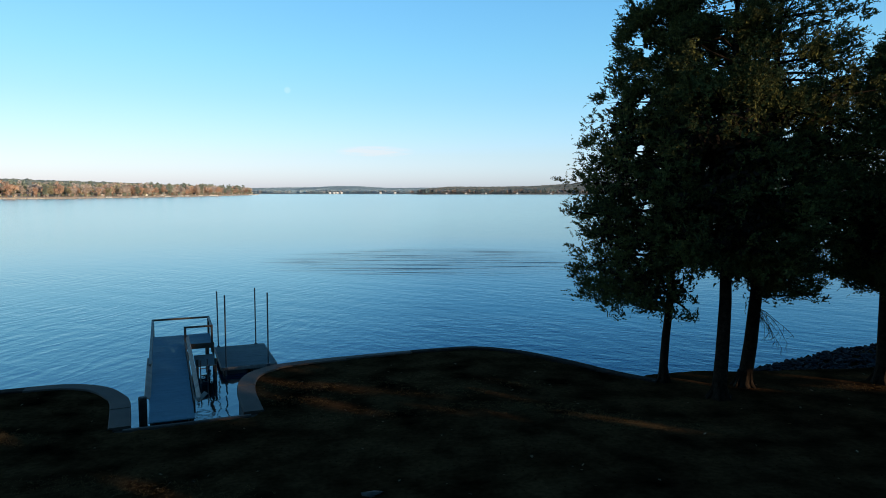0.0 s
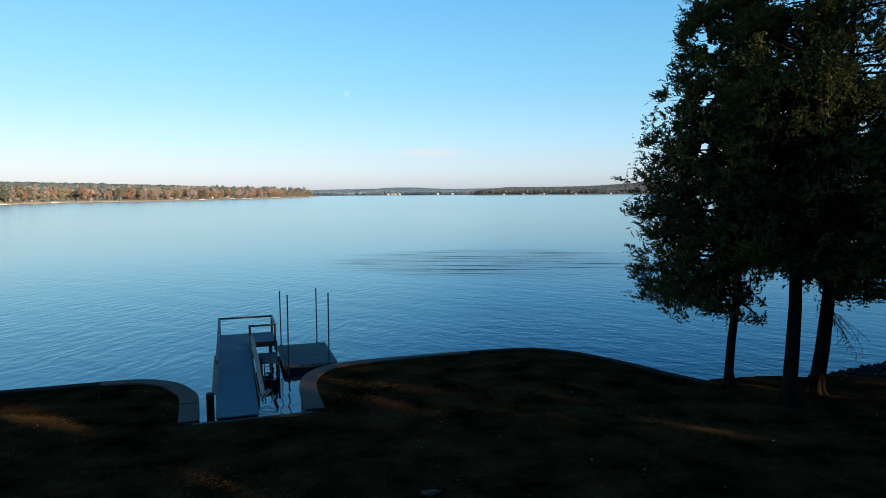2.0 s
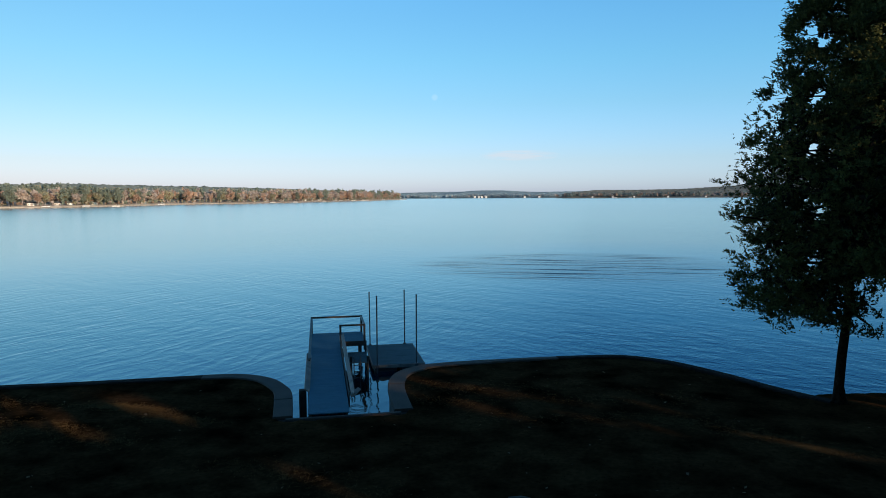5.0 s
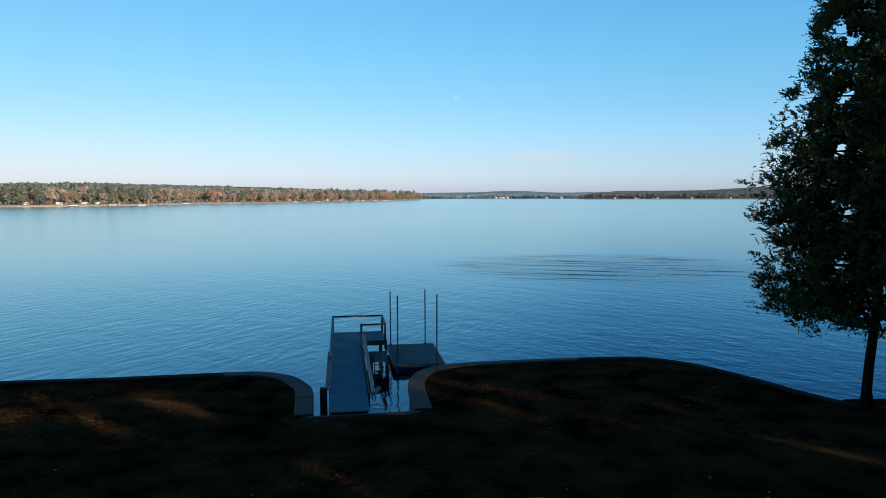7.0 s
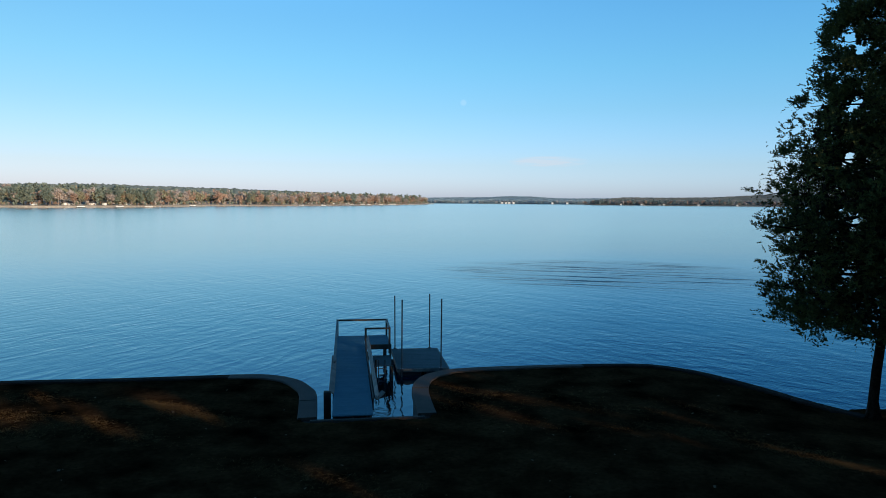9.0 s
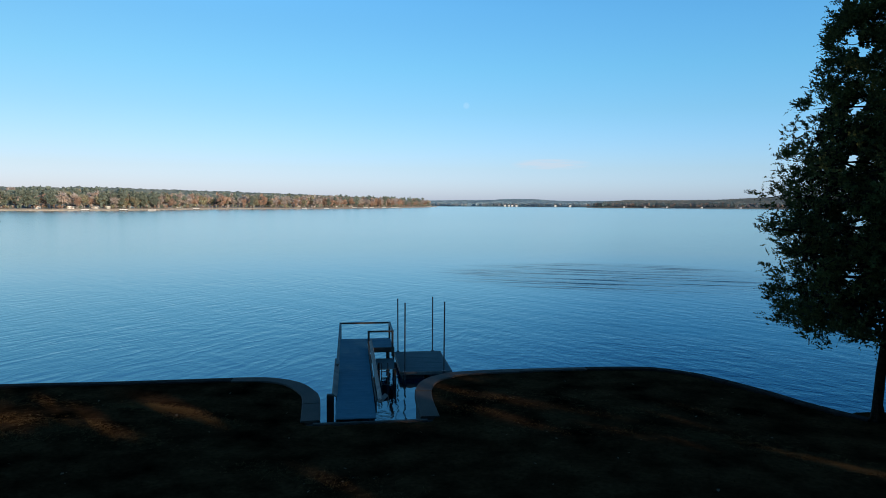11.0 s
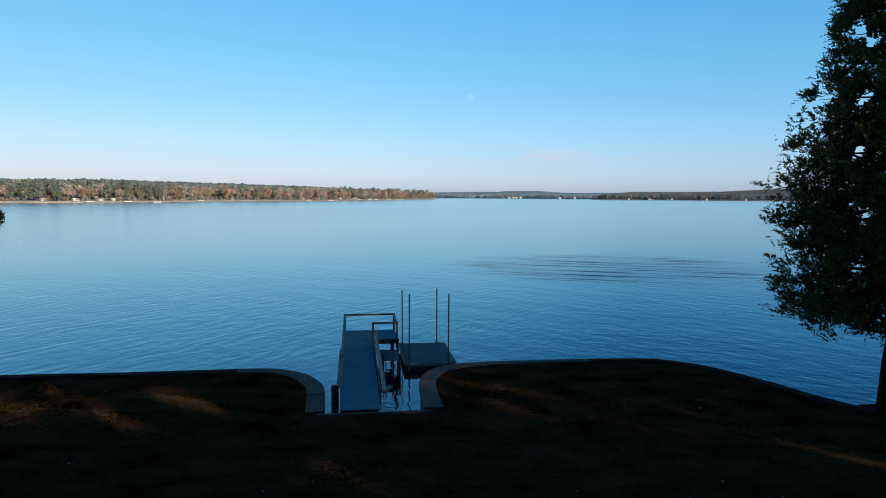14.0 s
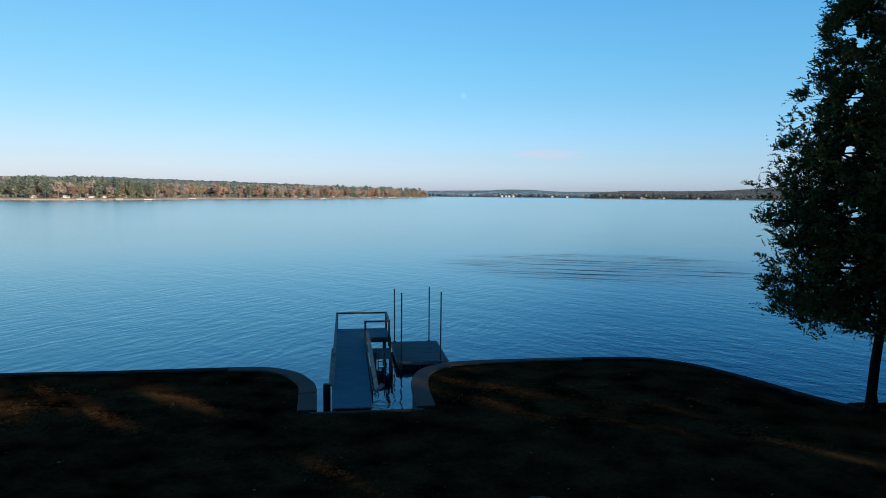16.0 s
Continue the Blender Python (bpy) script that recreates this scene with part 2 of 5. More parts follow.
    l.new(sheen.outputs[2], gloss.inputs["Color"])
    # long wakes where the surface is stirred up
    wake = n.new("ShaderNodeMapRange")
    wake.inputs["From Min"].default_value, wake.inputs["From Max"].default_value = 0.52, 0.63
    l.new(waves(2, 0.075, 1.15, 5, 0.65), wake.inputs["Value"])
    wake = wake.outputs["Result"]
    # the water off the point is choppier than the sheltered side
    gust = n.new("ShaderNodeMapRange")
    gust.inputs["From Min"].default_value, gust.inputs["From Max"].default_value = -8, 9
    gust.inputs["To Min"].default_value, gust.inputs["To Max"].default_value = 1.5, 1.4
    l.new(sep.outputs["X"], gust.inputs["Value"])
    l.new(gust.outputs["Result"], lull.inputs["To Min"])
    dx = math_node("DIVIDE", math_node("ADD", sep.outputs["X"], 1.0), 19.0)
    dy = math_node("DIVIDE", math_node("SUBTRACT", sep.outputs["Y"], 74.0), 17.0)
    rr = math_node("ADD", math_node("MULTIPLY", dx, dx), math_node("MULTIPLY", dy, dy))
    stir = n.new("ShaderNodeMapRange")
    stir.interpolation_type = "SMOOTHSTEP"
    stir.inputs["From Min"].default_value, stir.inputs["From Max"].default_value = 1.1, 0.15
    stir.inputs["To Min"].default_value, stir.inputs["To Max"].default_value = 0.0, 1.0
    l.new(rr, stir.inputs["Value"])
    h = math_node("ADD", math_node("MULTIPLY", math_node("MULTIPLY", ripples, breeze.outputs["Result"]), 0.06), math_node("MULTIPLY", swell, 0.045))
    h = math_node("MULTIPLY", h, lull.outputs["Result"])
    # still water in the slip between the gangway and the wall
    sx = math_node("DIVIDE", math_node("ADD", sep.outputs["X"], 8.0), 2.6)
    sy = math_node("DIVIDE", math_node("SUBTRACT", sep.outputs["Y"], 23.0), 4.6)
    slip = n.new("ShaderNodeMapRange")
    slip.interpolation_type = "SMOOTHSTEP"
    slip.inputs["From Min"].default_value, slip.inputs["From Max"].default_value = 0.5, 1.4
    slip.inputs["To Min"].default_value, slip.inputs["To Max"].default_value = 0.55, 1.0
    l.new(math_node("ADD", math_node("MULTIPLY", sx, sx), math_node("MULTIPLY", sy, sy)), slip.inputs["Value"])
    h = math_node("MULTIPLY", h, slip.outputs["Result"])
    # the slip's dark reflection and shade painted into the water's body colour
    slip_shade = n.new("ShaderNodeMix")
    slip_shade.data_type = "RGBA"
    slip_shade.inputs[6].default_value, slip_shade.inputs[7].default_value = (0.003, 0.007, 0.011, 1), (0.0, 0.029, 0.08, 1)
    l.new(math_node("SUBTRACT", math_node("MULTIPLY", slip.outputs["Result"], 2.222), 1.222), slip_shade.inputs[0])
    l.new(slip_shade.outputs[2], body.inputs["Color"])
    h = math_node("ADD", h, math_node("MULTIPLY", math_node("MULTIPLY", wake, stir.outputs["Result"]), 0.012))
    # wake streaks painted dark by weakening the reflection along them
    wake_dim = math_node("SUBTRACT", 1.0, math_node("MULTIPLY", math_node("MULTIPLY", math_node("ADD", wake, 0.14), stir.outputs["Result"]), 0.82))
    l.new(math_node("MULTIPLY", edge.outputs[0], wake_dim), both.inputs[0])
    bp = n.new("ShaderNodeBump")
    bp.inputs["Strength"].default_value, bp.inputs["Distance"].default_value = 1.0, 0.55
    l.new(h, bp.inputs["Height"])
    for k in (gloss, edge):
        l.new(bp.outputs["Normal"], k.inputs["Normal"])
    return m


M_WATER = water_material()
# near-black base colours: part of the lawn's shade is put into them
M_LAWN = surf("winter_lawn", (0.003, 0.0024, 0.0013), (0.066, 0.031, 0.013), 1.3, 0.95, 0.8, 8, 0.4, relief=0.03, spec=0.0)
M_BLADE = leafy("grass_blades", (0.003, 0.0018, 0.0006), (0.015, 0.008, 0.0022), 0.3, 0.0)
M_LEAF = leafy("dry_leaves", (0.06, 0.03, 0.014), (0.26, 0.17, 0.09), 0.1)
M_CONCRETE = surf("weathered_concrete", (0.03, 0.0215, 0.016), (0.071, 0.051, 0.037), 0.9, 0.9, 0.5, 40, 0.6, each=0.08)
# darker copy of the concrete; the outer coping's shade is in its colour
M_SHADED_CONCRETE = surf("shaded_concrete", (0.012, 0.0105, 0.0095), (0.036, 0.03, 0.025), 0.7, 0.95, 0.6, 30, 0.6, each=0.1, spec=0.05)
M_WALL = surf("wet_wall", (0.05, 0.05, 0.045), (0.14, 0.13, 0.11), 0.6, 0.7, 0.5, 20)
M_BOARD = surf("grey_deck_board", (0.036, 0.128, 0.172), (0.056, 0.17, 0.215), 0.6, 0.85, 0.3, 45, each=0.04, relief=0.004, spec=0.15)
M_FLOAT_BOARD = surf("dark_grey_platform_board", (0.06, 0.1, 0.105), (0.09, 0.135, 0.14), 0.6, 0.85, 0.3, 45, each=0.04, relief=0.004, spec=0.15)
M_RAIL = surf("weathered_rail_wood", (0.11, 0.1, 0.09), (0.26, 0.235, 0.2), 0.35, 0.75, 0.5, 50, relief=0.004)
M_TIMBER = surf("dark_timber", (0.025, 0.02, 0.016), (0.08, 0.065, 0.05), 0.3, 0.85, 0.5, 35)
M_PIPE = surf("galvanised_pipe", (0.06, 0.065, 0.07), (0.16, 0.16, 0.16), 0.4, 0.45, 0.2, 60, metal=0.7)
M_FLOAT = surf("black_float", (0.012, 0.012, 0.013), (0.03, 0.03, 0.03), 0.3, 0.6, 0.2)
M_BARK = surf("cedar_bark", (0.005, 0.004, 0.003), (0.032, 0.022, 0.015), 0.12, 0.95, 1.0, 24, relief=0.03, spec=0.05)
M_CEDAR = leafy("cedar_foliage", (0.012, 0.022, 0.015), (0.135, 0.135, 0.038), 0.2, 0.06)
M_PINE = leafy("pine_needles", (0.012, 0.026, 0.012), (0.05, 0.075, 0.03), 0.1)
M_ROCK = surf("riprap_stone", (0.005, 0.0065, 0.009), (0.023, 0.026, 0.032), 0.4, 0.9, 0.8, 12, each=0.45, spec=0.12)
M_FLOOR = surf("far_wood_floor", (0.15, 0.14, 0.11), (0.22, 0.2, 0.16), 25, 0.95, 0.0, 0.3)
# haze put into this floor's colour, bluer than the nearer one
M_HAZE_FLOOR = surf("hazed_wood_floor", (0.13, 0.2, 0.225), (0.17, 0.245, 0.27), 25, 0.95, 0.0, 0.3)
M_SUN_PATCH = leafy("sun_patch_grass", (0.04, 0.02, 0.008), (0.2, 0.125, 0.055), 0.25, 0.0)
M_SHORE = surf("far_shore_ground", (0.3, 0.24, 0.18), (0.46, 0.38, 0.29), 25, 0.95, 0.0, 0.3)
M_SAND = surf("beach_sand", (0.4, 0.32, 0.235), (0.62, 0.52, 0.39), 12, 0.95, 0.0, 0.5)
# haze of distance put into these foliage colours, paler than near leaves
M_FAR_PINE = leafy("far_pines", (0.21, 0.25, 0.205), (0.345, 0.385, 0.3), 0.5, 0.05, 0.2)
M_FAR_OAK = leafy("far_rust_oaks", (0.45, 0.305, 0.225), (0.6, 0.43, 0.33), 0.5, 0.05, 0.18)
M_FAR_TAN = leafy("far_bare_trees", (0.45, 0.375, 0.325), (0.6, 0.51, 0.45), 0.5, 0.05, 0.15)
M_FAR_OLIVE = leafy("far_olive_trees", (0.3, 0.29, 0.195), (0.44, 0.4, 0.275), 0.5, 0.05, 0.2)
# bluish haze mixed into the colours of the dim and hazy trees
M_DIM_PINE = leafy("hazed_pines", (0.15, 0.2, 0.215), (0.24, 0.29, 0.28), 0.4, 0.0)
M_DIM_OAK = leafy("hazed_rust_oaks", (0.3, 0.235, 0.21), (0.45, 0.34, 0.28), 0.4, 0.0)
M_DIM_TAN = leafy("hazed_bare_trees", (0.3, 0.28, 0.28), (0.42, 0.38, 0.36), 0.4, 0.0)
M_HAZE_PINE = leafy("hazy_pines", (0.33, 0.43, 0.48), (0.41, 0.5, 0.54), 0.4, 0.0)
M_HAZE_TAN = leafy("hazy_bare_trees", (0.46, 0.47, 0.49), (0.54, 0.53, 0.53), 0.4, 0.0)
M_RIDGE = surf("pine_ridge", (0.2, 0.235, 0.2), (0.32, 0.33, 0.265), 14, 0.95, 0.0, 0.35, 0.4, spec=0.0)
# crown roofs with the air's haze painted in, greyer and bluer
M_MUTED = surf("hazed_grey_green_woods", (0.085, 0.115, 0.115), (0.175, 0.175, 0.16), 28, 0.95, 0.0, 0.22, 0.35, spec=0.0)
M_HAZE_HILL = surf("hazed_blue_woods", (0.17, 0.255, 0.29), (0.25, 0.33, 0.36), 60, 0.95, 0.0, 0.08, 0.5, spec=0.0)
M_WHITE = surf("white_siding", (0.62, 0.6, 0.56), (0.82, 0.8, 0.76), 2, 0.7, 0.0, 3)
M_GREYSIDE = surf("tan_siding", (0.35, 0.3, 0.25), (0.5, 0.44, 0.38), 2, 0.7, 0.0, 3)
M_ROOF = surf("roof_shingle", (0.06, 0.055, 0.05), (0.16, 0.14, 0.13), 2, 0.9, 0.0, 3)
M_GLASS = surf("dark_window", (0.02, 0.025, 0.03), (0.05, 0.055, 0.06), 2, 0.15, 0.0, 3)


# ---- mesh helpers ----
def mesh_np(name, verts, quads, material, smooth=False):
    """A mesh from arrays: verts (n, 3), quads (m, k) with k corners each."""
    verts, quads = np.asarray(verts, np.float32), np.asarray(quads, np.int32)
    k = quads.shape[1]
    me = bpy.data.meshes.new(name)
    me.vertices.add(len(verts))
    me.vertices.foreach_set("co", verts.ravel())
    me.loops.add(quads.size)
    me.loops.foreach_set("vertex_index", quads.ravel())
    me.polygons.add(len(quads))
    me.polygons.foreach_set("loop_start", np.arange(0, quads.size, k, dtype=np.int32))
    me.polygons.foreach_set("use_smooth", np.full(len(quads), smooth))
    me.materials.append(material)
    me.update(calc_edges=True)
    return me


def part(name, bm, material, parent, label="", smooth=False):
    me = bpy.data.meshes.new(name)
    bmesh.ops.recalc_face_normals(bm, faces=bm.faces)
    bm.to_mesh(me)
    bm.free()
    me.materials.append(material)
    if smooth:
        me.polygons.foreach_set("use_smooth", np.full(len(me.polygons), True))
    return piece(name, me, parent, label)


def piece(name, me, parent=None, label="", m=None):
    ob = new(name, me)
    if parent:
        ob.parent = parent
    if label:
        tagged(ob, label)
    if m is not None:
        ob.matrix_basis = m
    return ob


def thing(name, label, category, group="", kind="", m=None):
    ob = new(name)
    ob.empty_display_size = 0.2
    if m is not None:
        ob.matrix_basis = m
    return tagged(ob, label, category, group, kind)


def box(bm, lo, hi, bevel=0.0, m=None):
    """A box from corner lo to corner hi, bevelled, moved by m."""
    r = bmesh.ops.create_cube(bm, size=1.0)
    vs = r["verts"]
    lo, hi = Vector(lo), Vector(hi)
    for v in vs:
        v.co = Vector((lo[i] + (v.co[i] + 0.5) * (hi[i] - lo[i]) for i in range(3)))
    if bevel:
        es = list({e for v in vs for e in v.link_edges})
        r = bmesh.ops.bevel(bm, geom=es, offset=bevel, segments=1, affect="EDGES")
        vs = list({v for f in r["faces"] for v in f.verts} | {v for v in vs if v.is_valid})
    if m is not None:
        bmesh.ops.transform(bm, matrix=m, verts=[v for v in vs if v.is_valid])
    return bm


def beam(bm, a, b, width, thick, bevel=0.004, roll=0.0):
    """A board from a to b; width across, thick upwards when level."""
    a, b = Vector(a), Vector(b)
    d = b - a
    up = Vector((0, 0, 1)) if abs(d.normalized().z) < 0.99 else Vector((0, 1, 0))
    side = d.cross(up).normalized()
    up = side.cross(d).normalized()
    m = Matrix((side, d.normalized(), up)).transposed().to_4x4()
    m.translation = a
    m = m @ Matrix.Rotation(radians(roll), 4, "Y")
    return box(bm, (-width / 2, 0, -thick / 2), (width / 2, d.length, thick / 2), bevel, m)


def tube(bm, points, radii, sides=8):
    """A tapered tube along points."""
    rings = []
    for i, (p, r) in enumerate(zip(points, radii)):
        p = Vector(p)
        d = (Vector(points[min(i + 1, len(points) - 1)]) - Vector(points[max(i - 1, 0)])).normalized()
        a = d.orthogonal().normalized() if abs(d.z) < 0.9 else d.cross(Vector((0, 1, 0))).normalized()
        b = d.cross(a)
        rings.append([bm.verts.new(p + r * (math.cos(2 * math.pi * k / sides) * a + math.sin(2 * math.pi * k / sides) * b)) for k in range(sides)])
    for r0, r1 in zip(rings, rings[1:]):
        for k in range(sides):
            bm.faces.new((r0[k], r0[(k + 1) % sides], r1[(k + 1) % sides], r1[k]))
    bm.faces.new(rings[0][::-1])
    bm.faces.new(rings[-1])
    return bm


def leaves(rng, centers, radii, count, size, flat=0.7, slim=0.5):
    """Small rhombic leaves in clumps: count leaves round each centre, within its radius."""
    c = np.repeat(np.asarray(centers, float), count, axis=0)
    r = np.repeat(np.asarray(radii, float), count)
    n = len(c)
    g = rng.normal(size=(n, 3))
    g /= np.linalg.norm(g, axis=1)[:, None] + 1e-9
    p = c + g * (r * rng.random(n) ** 0.45)[:, None] * np.array([1, 1, flat])
    a = rng.normal(size=(n, 3))
    a /= np.linalg.norm(a, axis=1)[:, None]
    b = np.cross(a, rng.normal(size=(n, 3)))
    b /= np.linalg.norm(b, axis=1)[:, None]
    s = (size * (0.6 + 0.8 * rng.random(n)))[:, None]
    a, b = a * s, b * s * slim
    v = np.stack([p - a, p + b - a * 0.1, p + a, p - b - a * 0.1], 1).reshape(-1, 3)
    return v, np.arange(4 * n).reshape(-1, 4)


def sprays(rng, centers, radii, count, length=0.27, leaf=0.092, flat=0.75):
    """Cedar sprays in clumps: plumes that point outwards and up, each of nine slim leaflets."""
    c = np.repeat(np.asarray(centers, float), count, axis=0)
    r = np.repeat(np.asarray(radii, float), count)
    n, each = len(c), 9

    def unit(a):
        return a / (np.linalg.norm(a, axis=1)[:, None] + 1e-9)

    p = c + unit(rng.normal(size=(n, 3))) * (r * rng.random(n) ** 0.45)[:, None] * np.array([1, 1, flat])
    out = unit(p * np.array([1, 1, 0]))
    axis = unit(out * 0.55 + np.array([0, 0, 0.5]) + rng.normal(size=(n, 3)) * 0.42)
    side = unit(np.cross(axis, rng.normal(size=(n, 3))))
    long = length * (0.5 + rng.random(n))
    v = []
    for k in range(each):
        s = k / (each - 1)
        turn = (1 if k % 2 else -1) * (0.75 - 0.5 * s)
        base = p + axis * (long * s)[:, None] + np.array([0, 0, -0.25]) * (long * s * s)[:, None]
        way = unit(axis + side * turn + rng.normal(size=(n, 3)) * 0.25)
        size = (leaf * (1.15 - 0.5 * s) * (0.7 + 0.6 * rng.random(n)))[:, None]
        wide = unit(np.cross(way, rng.normal(size=(n, 3)))) * size * 0.28
        mid = base + way * size * 0.45
        v.append(np.stack([base, mid + wide, base + way * size, mid - wide], 1))
    v = np.stack(v, 1).reshape(-1, 3)
    return v, np.arange(len(v)).reshape(-1, 4)


# ---- water and ground ----
def smooth_line(pts, step):
    """Catmull-Rom through the points, resampled at about step metres."""
    pts = [Vector(p) for p in pts]
    out = []
    for i in range(len(pts) - 1):
        p0, p1, p2, p3 = pts[max(i - 1, 0)], pts[i], pts[i + 1], pts[min(i + 2, len(pts) - 1)]
        k = max(1, int((p2 - p1).length / step))
        for j in range(k):
            t = j / k
            out.append(0.5 * (2 * p1 + (p2 - p0) * t + (2 * p0 - 5 * p1 + 4 * p2 - p3) * t * t + (3 * p1 - p0 - 3 * p2 + p3) * t ** 3))
    return out + [pts[-1]]


CAP_Z = 1.1
WALL_LEFT = [(-80, -12), (-45, 7.4), (-27, 16.3), (-20.9, 18.92), (-17.2, 20.37), (-13.6, 21.9), (-12.2, 22.28), (-10.94, 21.95), (-10.0, 21.12), (-9.48, 20.4), (-8.47, 18.23)]
WALL_RIGHT = [(-5.71, 19.37), (-6.61, 21.69), (-6.86, 23.3), (-6.47, 24.4), (-5.46, 25.26), (-2.56, 26.59), (0.2, 27.55), (1.5, 27.78), (2.6, 27.45), (3.54, 26.85), (5.1, 25.3), (6.05, 24.12), (6.9, 23.3)]
BANK = [(6.98, 23.75), (7.6, 23.95), (8.8, 24.25), (10.0, 24.8), (11.2, 25.9), (12.7, 27.2), (16.5, 29.5), (19.8, 31.2), (30, 37), (80, 62)]
left_line, right_line = smooth_line(WALL_LEFT, 0.3), smooth_line(WALL_RIGHT, 0.3)
shore = [(-400, -150)] + [tuple(p) for p in left_line] + [tuple(p) for p in right_line] + BANK + [(400, 200), (400, -400), (-400, -400)]
SH = np.array(shore, float)


def inside_distance(x, y):
    """Signed distance to the near shoreline, positive on land."""
    best = np.full(x.shape, 1e9)
    odd = np.zeros(x.shape, bool)
    for (ax, ay), (bx, by) in zip(SH, np.roll(SH, -1, 0)):
        dx, dy = bx - ax, by - ay
        t = np.clip(((x - ax) * dx + (y - ay) * dy) / (dx * dx + dy * dy + 1e-12), 0, 1)
        best = np.minimum(best, np.hypot(x - ax - t * dx, y - ay - t * dy))
        cut = (ay > y) != (by > y)
        odd ^= cut & (x < ax + dx * (y - ay) / (dy if dy else 1e-12))
    return np.where(odd, best, -best)


def lawn_height(x, y):
    d = inside_distance(x, y)
    lawn = 1.05 + 0.05 * np.clip(d - 2, 0, 40) + 0.018 * np.sin(x * 1.3 + 0.7 * y) * np.sin(y * 1.1 - 0.4 * x) * np.clip(d, 0, 1)
    walled = np.where(d > 0.32, lawn, -1.3)
    s = np.clip((d + 1.3) / (1.6 + 0.6 * np.clip((x - 9) / 1.5, 0, 1)), 0, 1)
    bank = -1.3 + (lawn + 1.3) * s * s * (3 - 2 * s)
    dip = np.clip(y - 24.0 - 0.04 * (x - 10), 0, 1) * np.clip(x - 9.6, 0, 1)
    bank = bank - 0.5 * dip * (bank > 0.5)
    return np.where((x > 6.94) | (y < -30), bank, walled), d


def spaced(lo, hi, step, far):
    core = np.arange(lo, hi + step / 2, step)
    out, s, p = [], step, hi
    while p < far:
        s *= 1.25
        p += s
        out.append(p)
    low, s, p = [], step, lo
    while p > -far:
        s *= 1.25
        p -= s
        low.append(p)
    return np.concatenate([low[::-1], core, out])


gx, gy = spaced(-26, 22, 0.19, 4500), spaced(7, 33, 0.19, 4500)
GX, GY = np.meshgrid(gx, gy)
GZ, _ = lawn_height(GX.ravel(), GY.ravel())
gi = np.arange(GX.size).reshape(GX.shape)
quads = np.stack([gi[:-1, :-1], gi[:-1, 1:], gi[1:, 1:], gi[1:, :-1]], -1).reshape(-1, 4)
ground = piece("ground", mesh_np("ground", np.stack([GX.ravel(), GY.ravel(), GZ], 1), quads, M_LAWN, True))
tagged(ground, "dark dormant winter lawn sloping down to the lake wall", "lawn", kind="structure")

bm = bmesh.new()
bmesh.ops.create_grid(bm, x_segments=1, y_segments=1, size=4600)
water = part("water", bm, M_WATER, None, "calm blue lake water with fine ripples")
tagged(water, category="lake", kind="structure")


# ---- lake wall with its coping ----
def offset_line(line, dist):
    """The line moved by dist to its right-hand side, which is the land."""
    out = []
    for i, p in enumerate(line):
        d = (line[min(i + 1, len(line) - 1)] - line[max(i - 1, 0)]).normalized()
        out.append(p + Vector((d.y, -d.x)) * dist)
    return out


def sweep(bm, line, profile):
    """Sweep a closed profile of (inward, z) along the line."""
    rails = [offset_line(line, o) for o, _ in profile]
    rings = [[bm.verts.new((rails[k][i].x, rails[k][i].y, z)) for k, (_, z) in enumerate(profile)] for i in range(len(line))]
    n = len(profile)
    for a, b in zip(rings, rings[1:]):
        for k in range(n):
            bm.faces.new((a[k], a[(k + 1) % n], b[(k + 1) % n], b[k]))
    bm.faces.new(rings[0][::-1])
    bm.faces.new(rings[-1])
    return bm


def lake_wall(name, line, label, slip_end, wide=0.58, narrow=0.36):
    wall = thing(name, label, "seawall", kind="structure")
    part("wall_body", sweep(bmesh.new(), line, [(0.05, CAP_Z - 0.13), (0.42, CAP_Z - 0.13), (0.42, -1.4), (0.05, -1.4)]), M_WALL, wall)
    i, rng = 0, random.Random(len(line))
    while i < len(line) - 1:
        j = i
        run = 0.0
        while j < len(line) - 1 and run < 2.6:
            run += (line[j + 1] - line[j]).length
            j += 1
        if len(line) - 1 - j < 3:
            j = len(line) - 1
        seg = [p.copy() for p in line[i:j + 1]]
        seg[0] = seg[0] + (seg[1] - seg[0]).normalized() * 0.008
        seg[-1] = seg[-1] + (seg[-2] - seg[-1]).normalized() * 0.008
        z = CAP_Z + rng.uniform(-0.008, 0.008)
        away = (seg[len(seg) // 2] - Vector(slip_end)).length
        width = narrow + (wide - narrow) * min(1.0, max(0.0, (8.0 - away) / 3.0))
        mat = M_CONCRETE if -13.6 < seg[0].x < -3 else M_SHADED_CONCRETE
        prof = [(0.0, z - 0.11), (0.0, z - 0.03), (0.025, z), (width - 0.025, z), (width, z - 0.03), (width, z - 0.12)]
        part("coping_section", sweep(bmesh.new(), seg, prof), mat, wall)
        i = j
    return wall


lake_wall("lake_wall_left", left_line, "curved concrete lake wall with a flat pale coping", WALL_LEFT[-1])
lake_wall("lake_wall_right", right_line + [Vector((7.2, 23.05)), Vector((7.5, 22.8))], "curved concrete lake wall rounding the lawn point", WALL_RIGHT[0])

# ---- dock ----
DOCK = Matrix.Translation((-8.09, 18.46, 0)) @ pose(0, 0, 0, 0, 0, 22.3)  # x across, y out over the water
DECK_Z = 1.12

bm = bmesh.new()
sill_a, sill_b = Vector((-8.62, 18.06)), Vector((-5.5, 19.34))
way = (sill_b - sill_a).normalized()
prof = [(0.0, 0.9), (0.0, 1.03), (0.02, 1.06), (0.13, 1.06), (0.15, 1.03), (0.15, 0.9)]
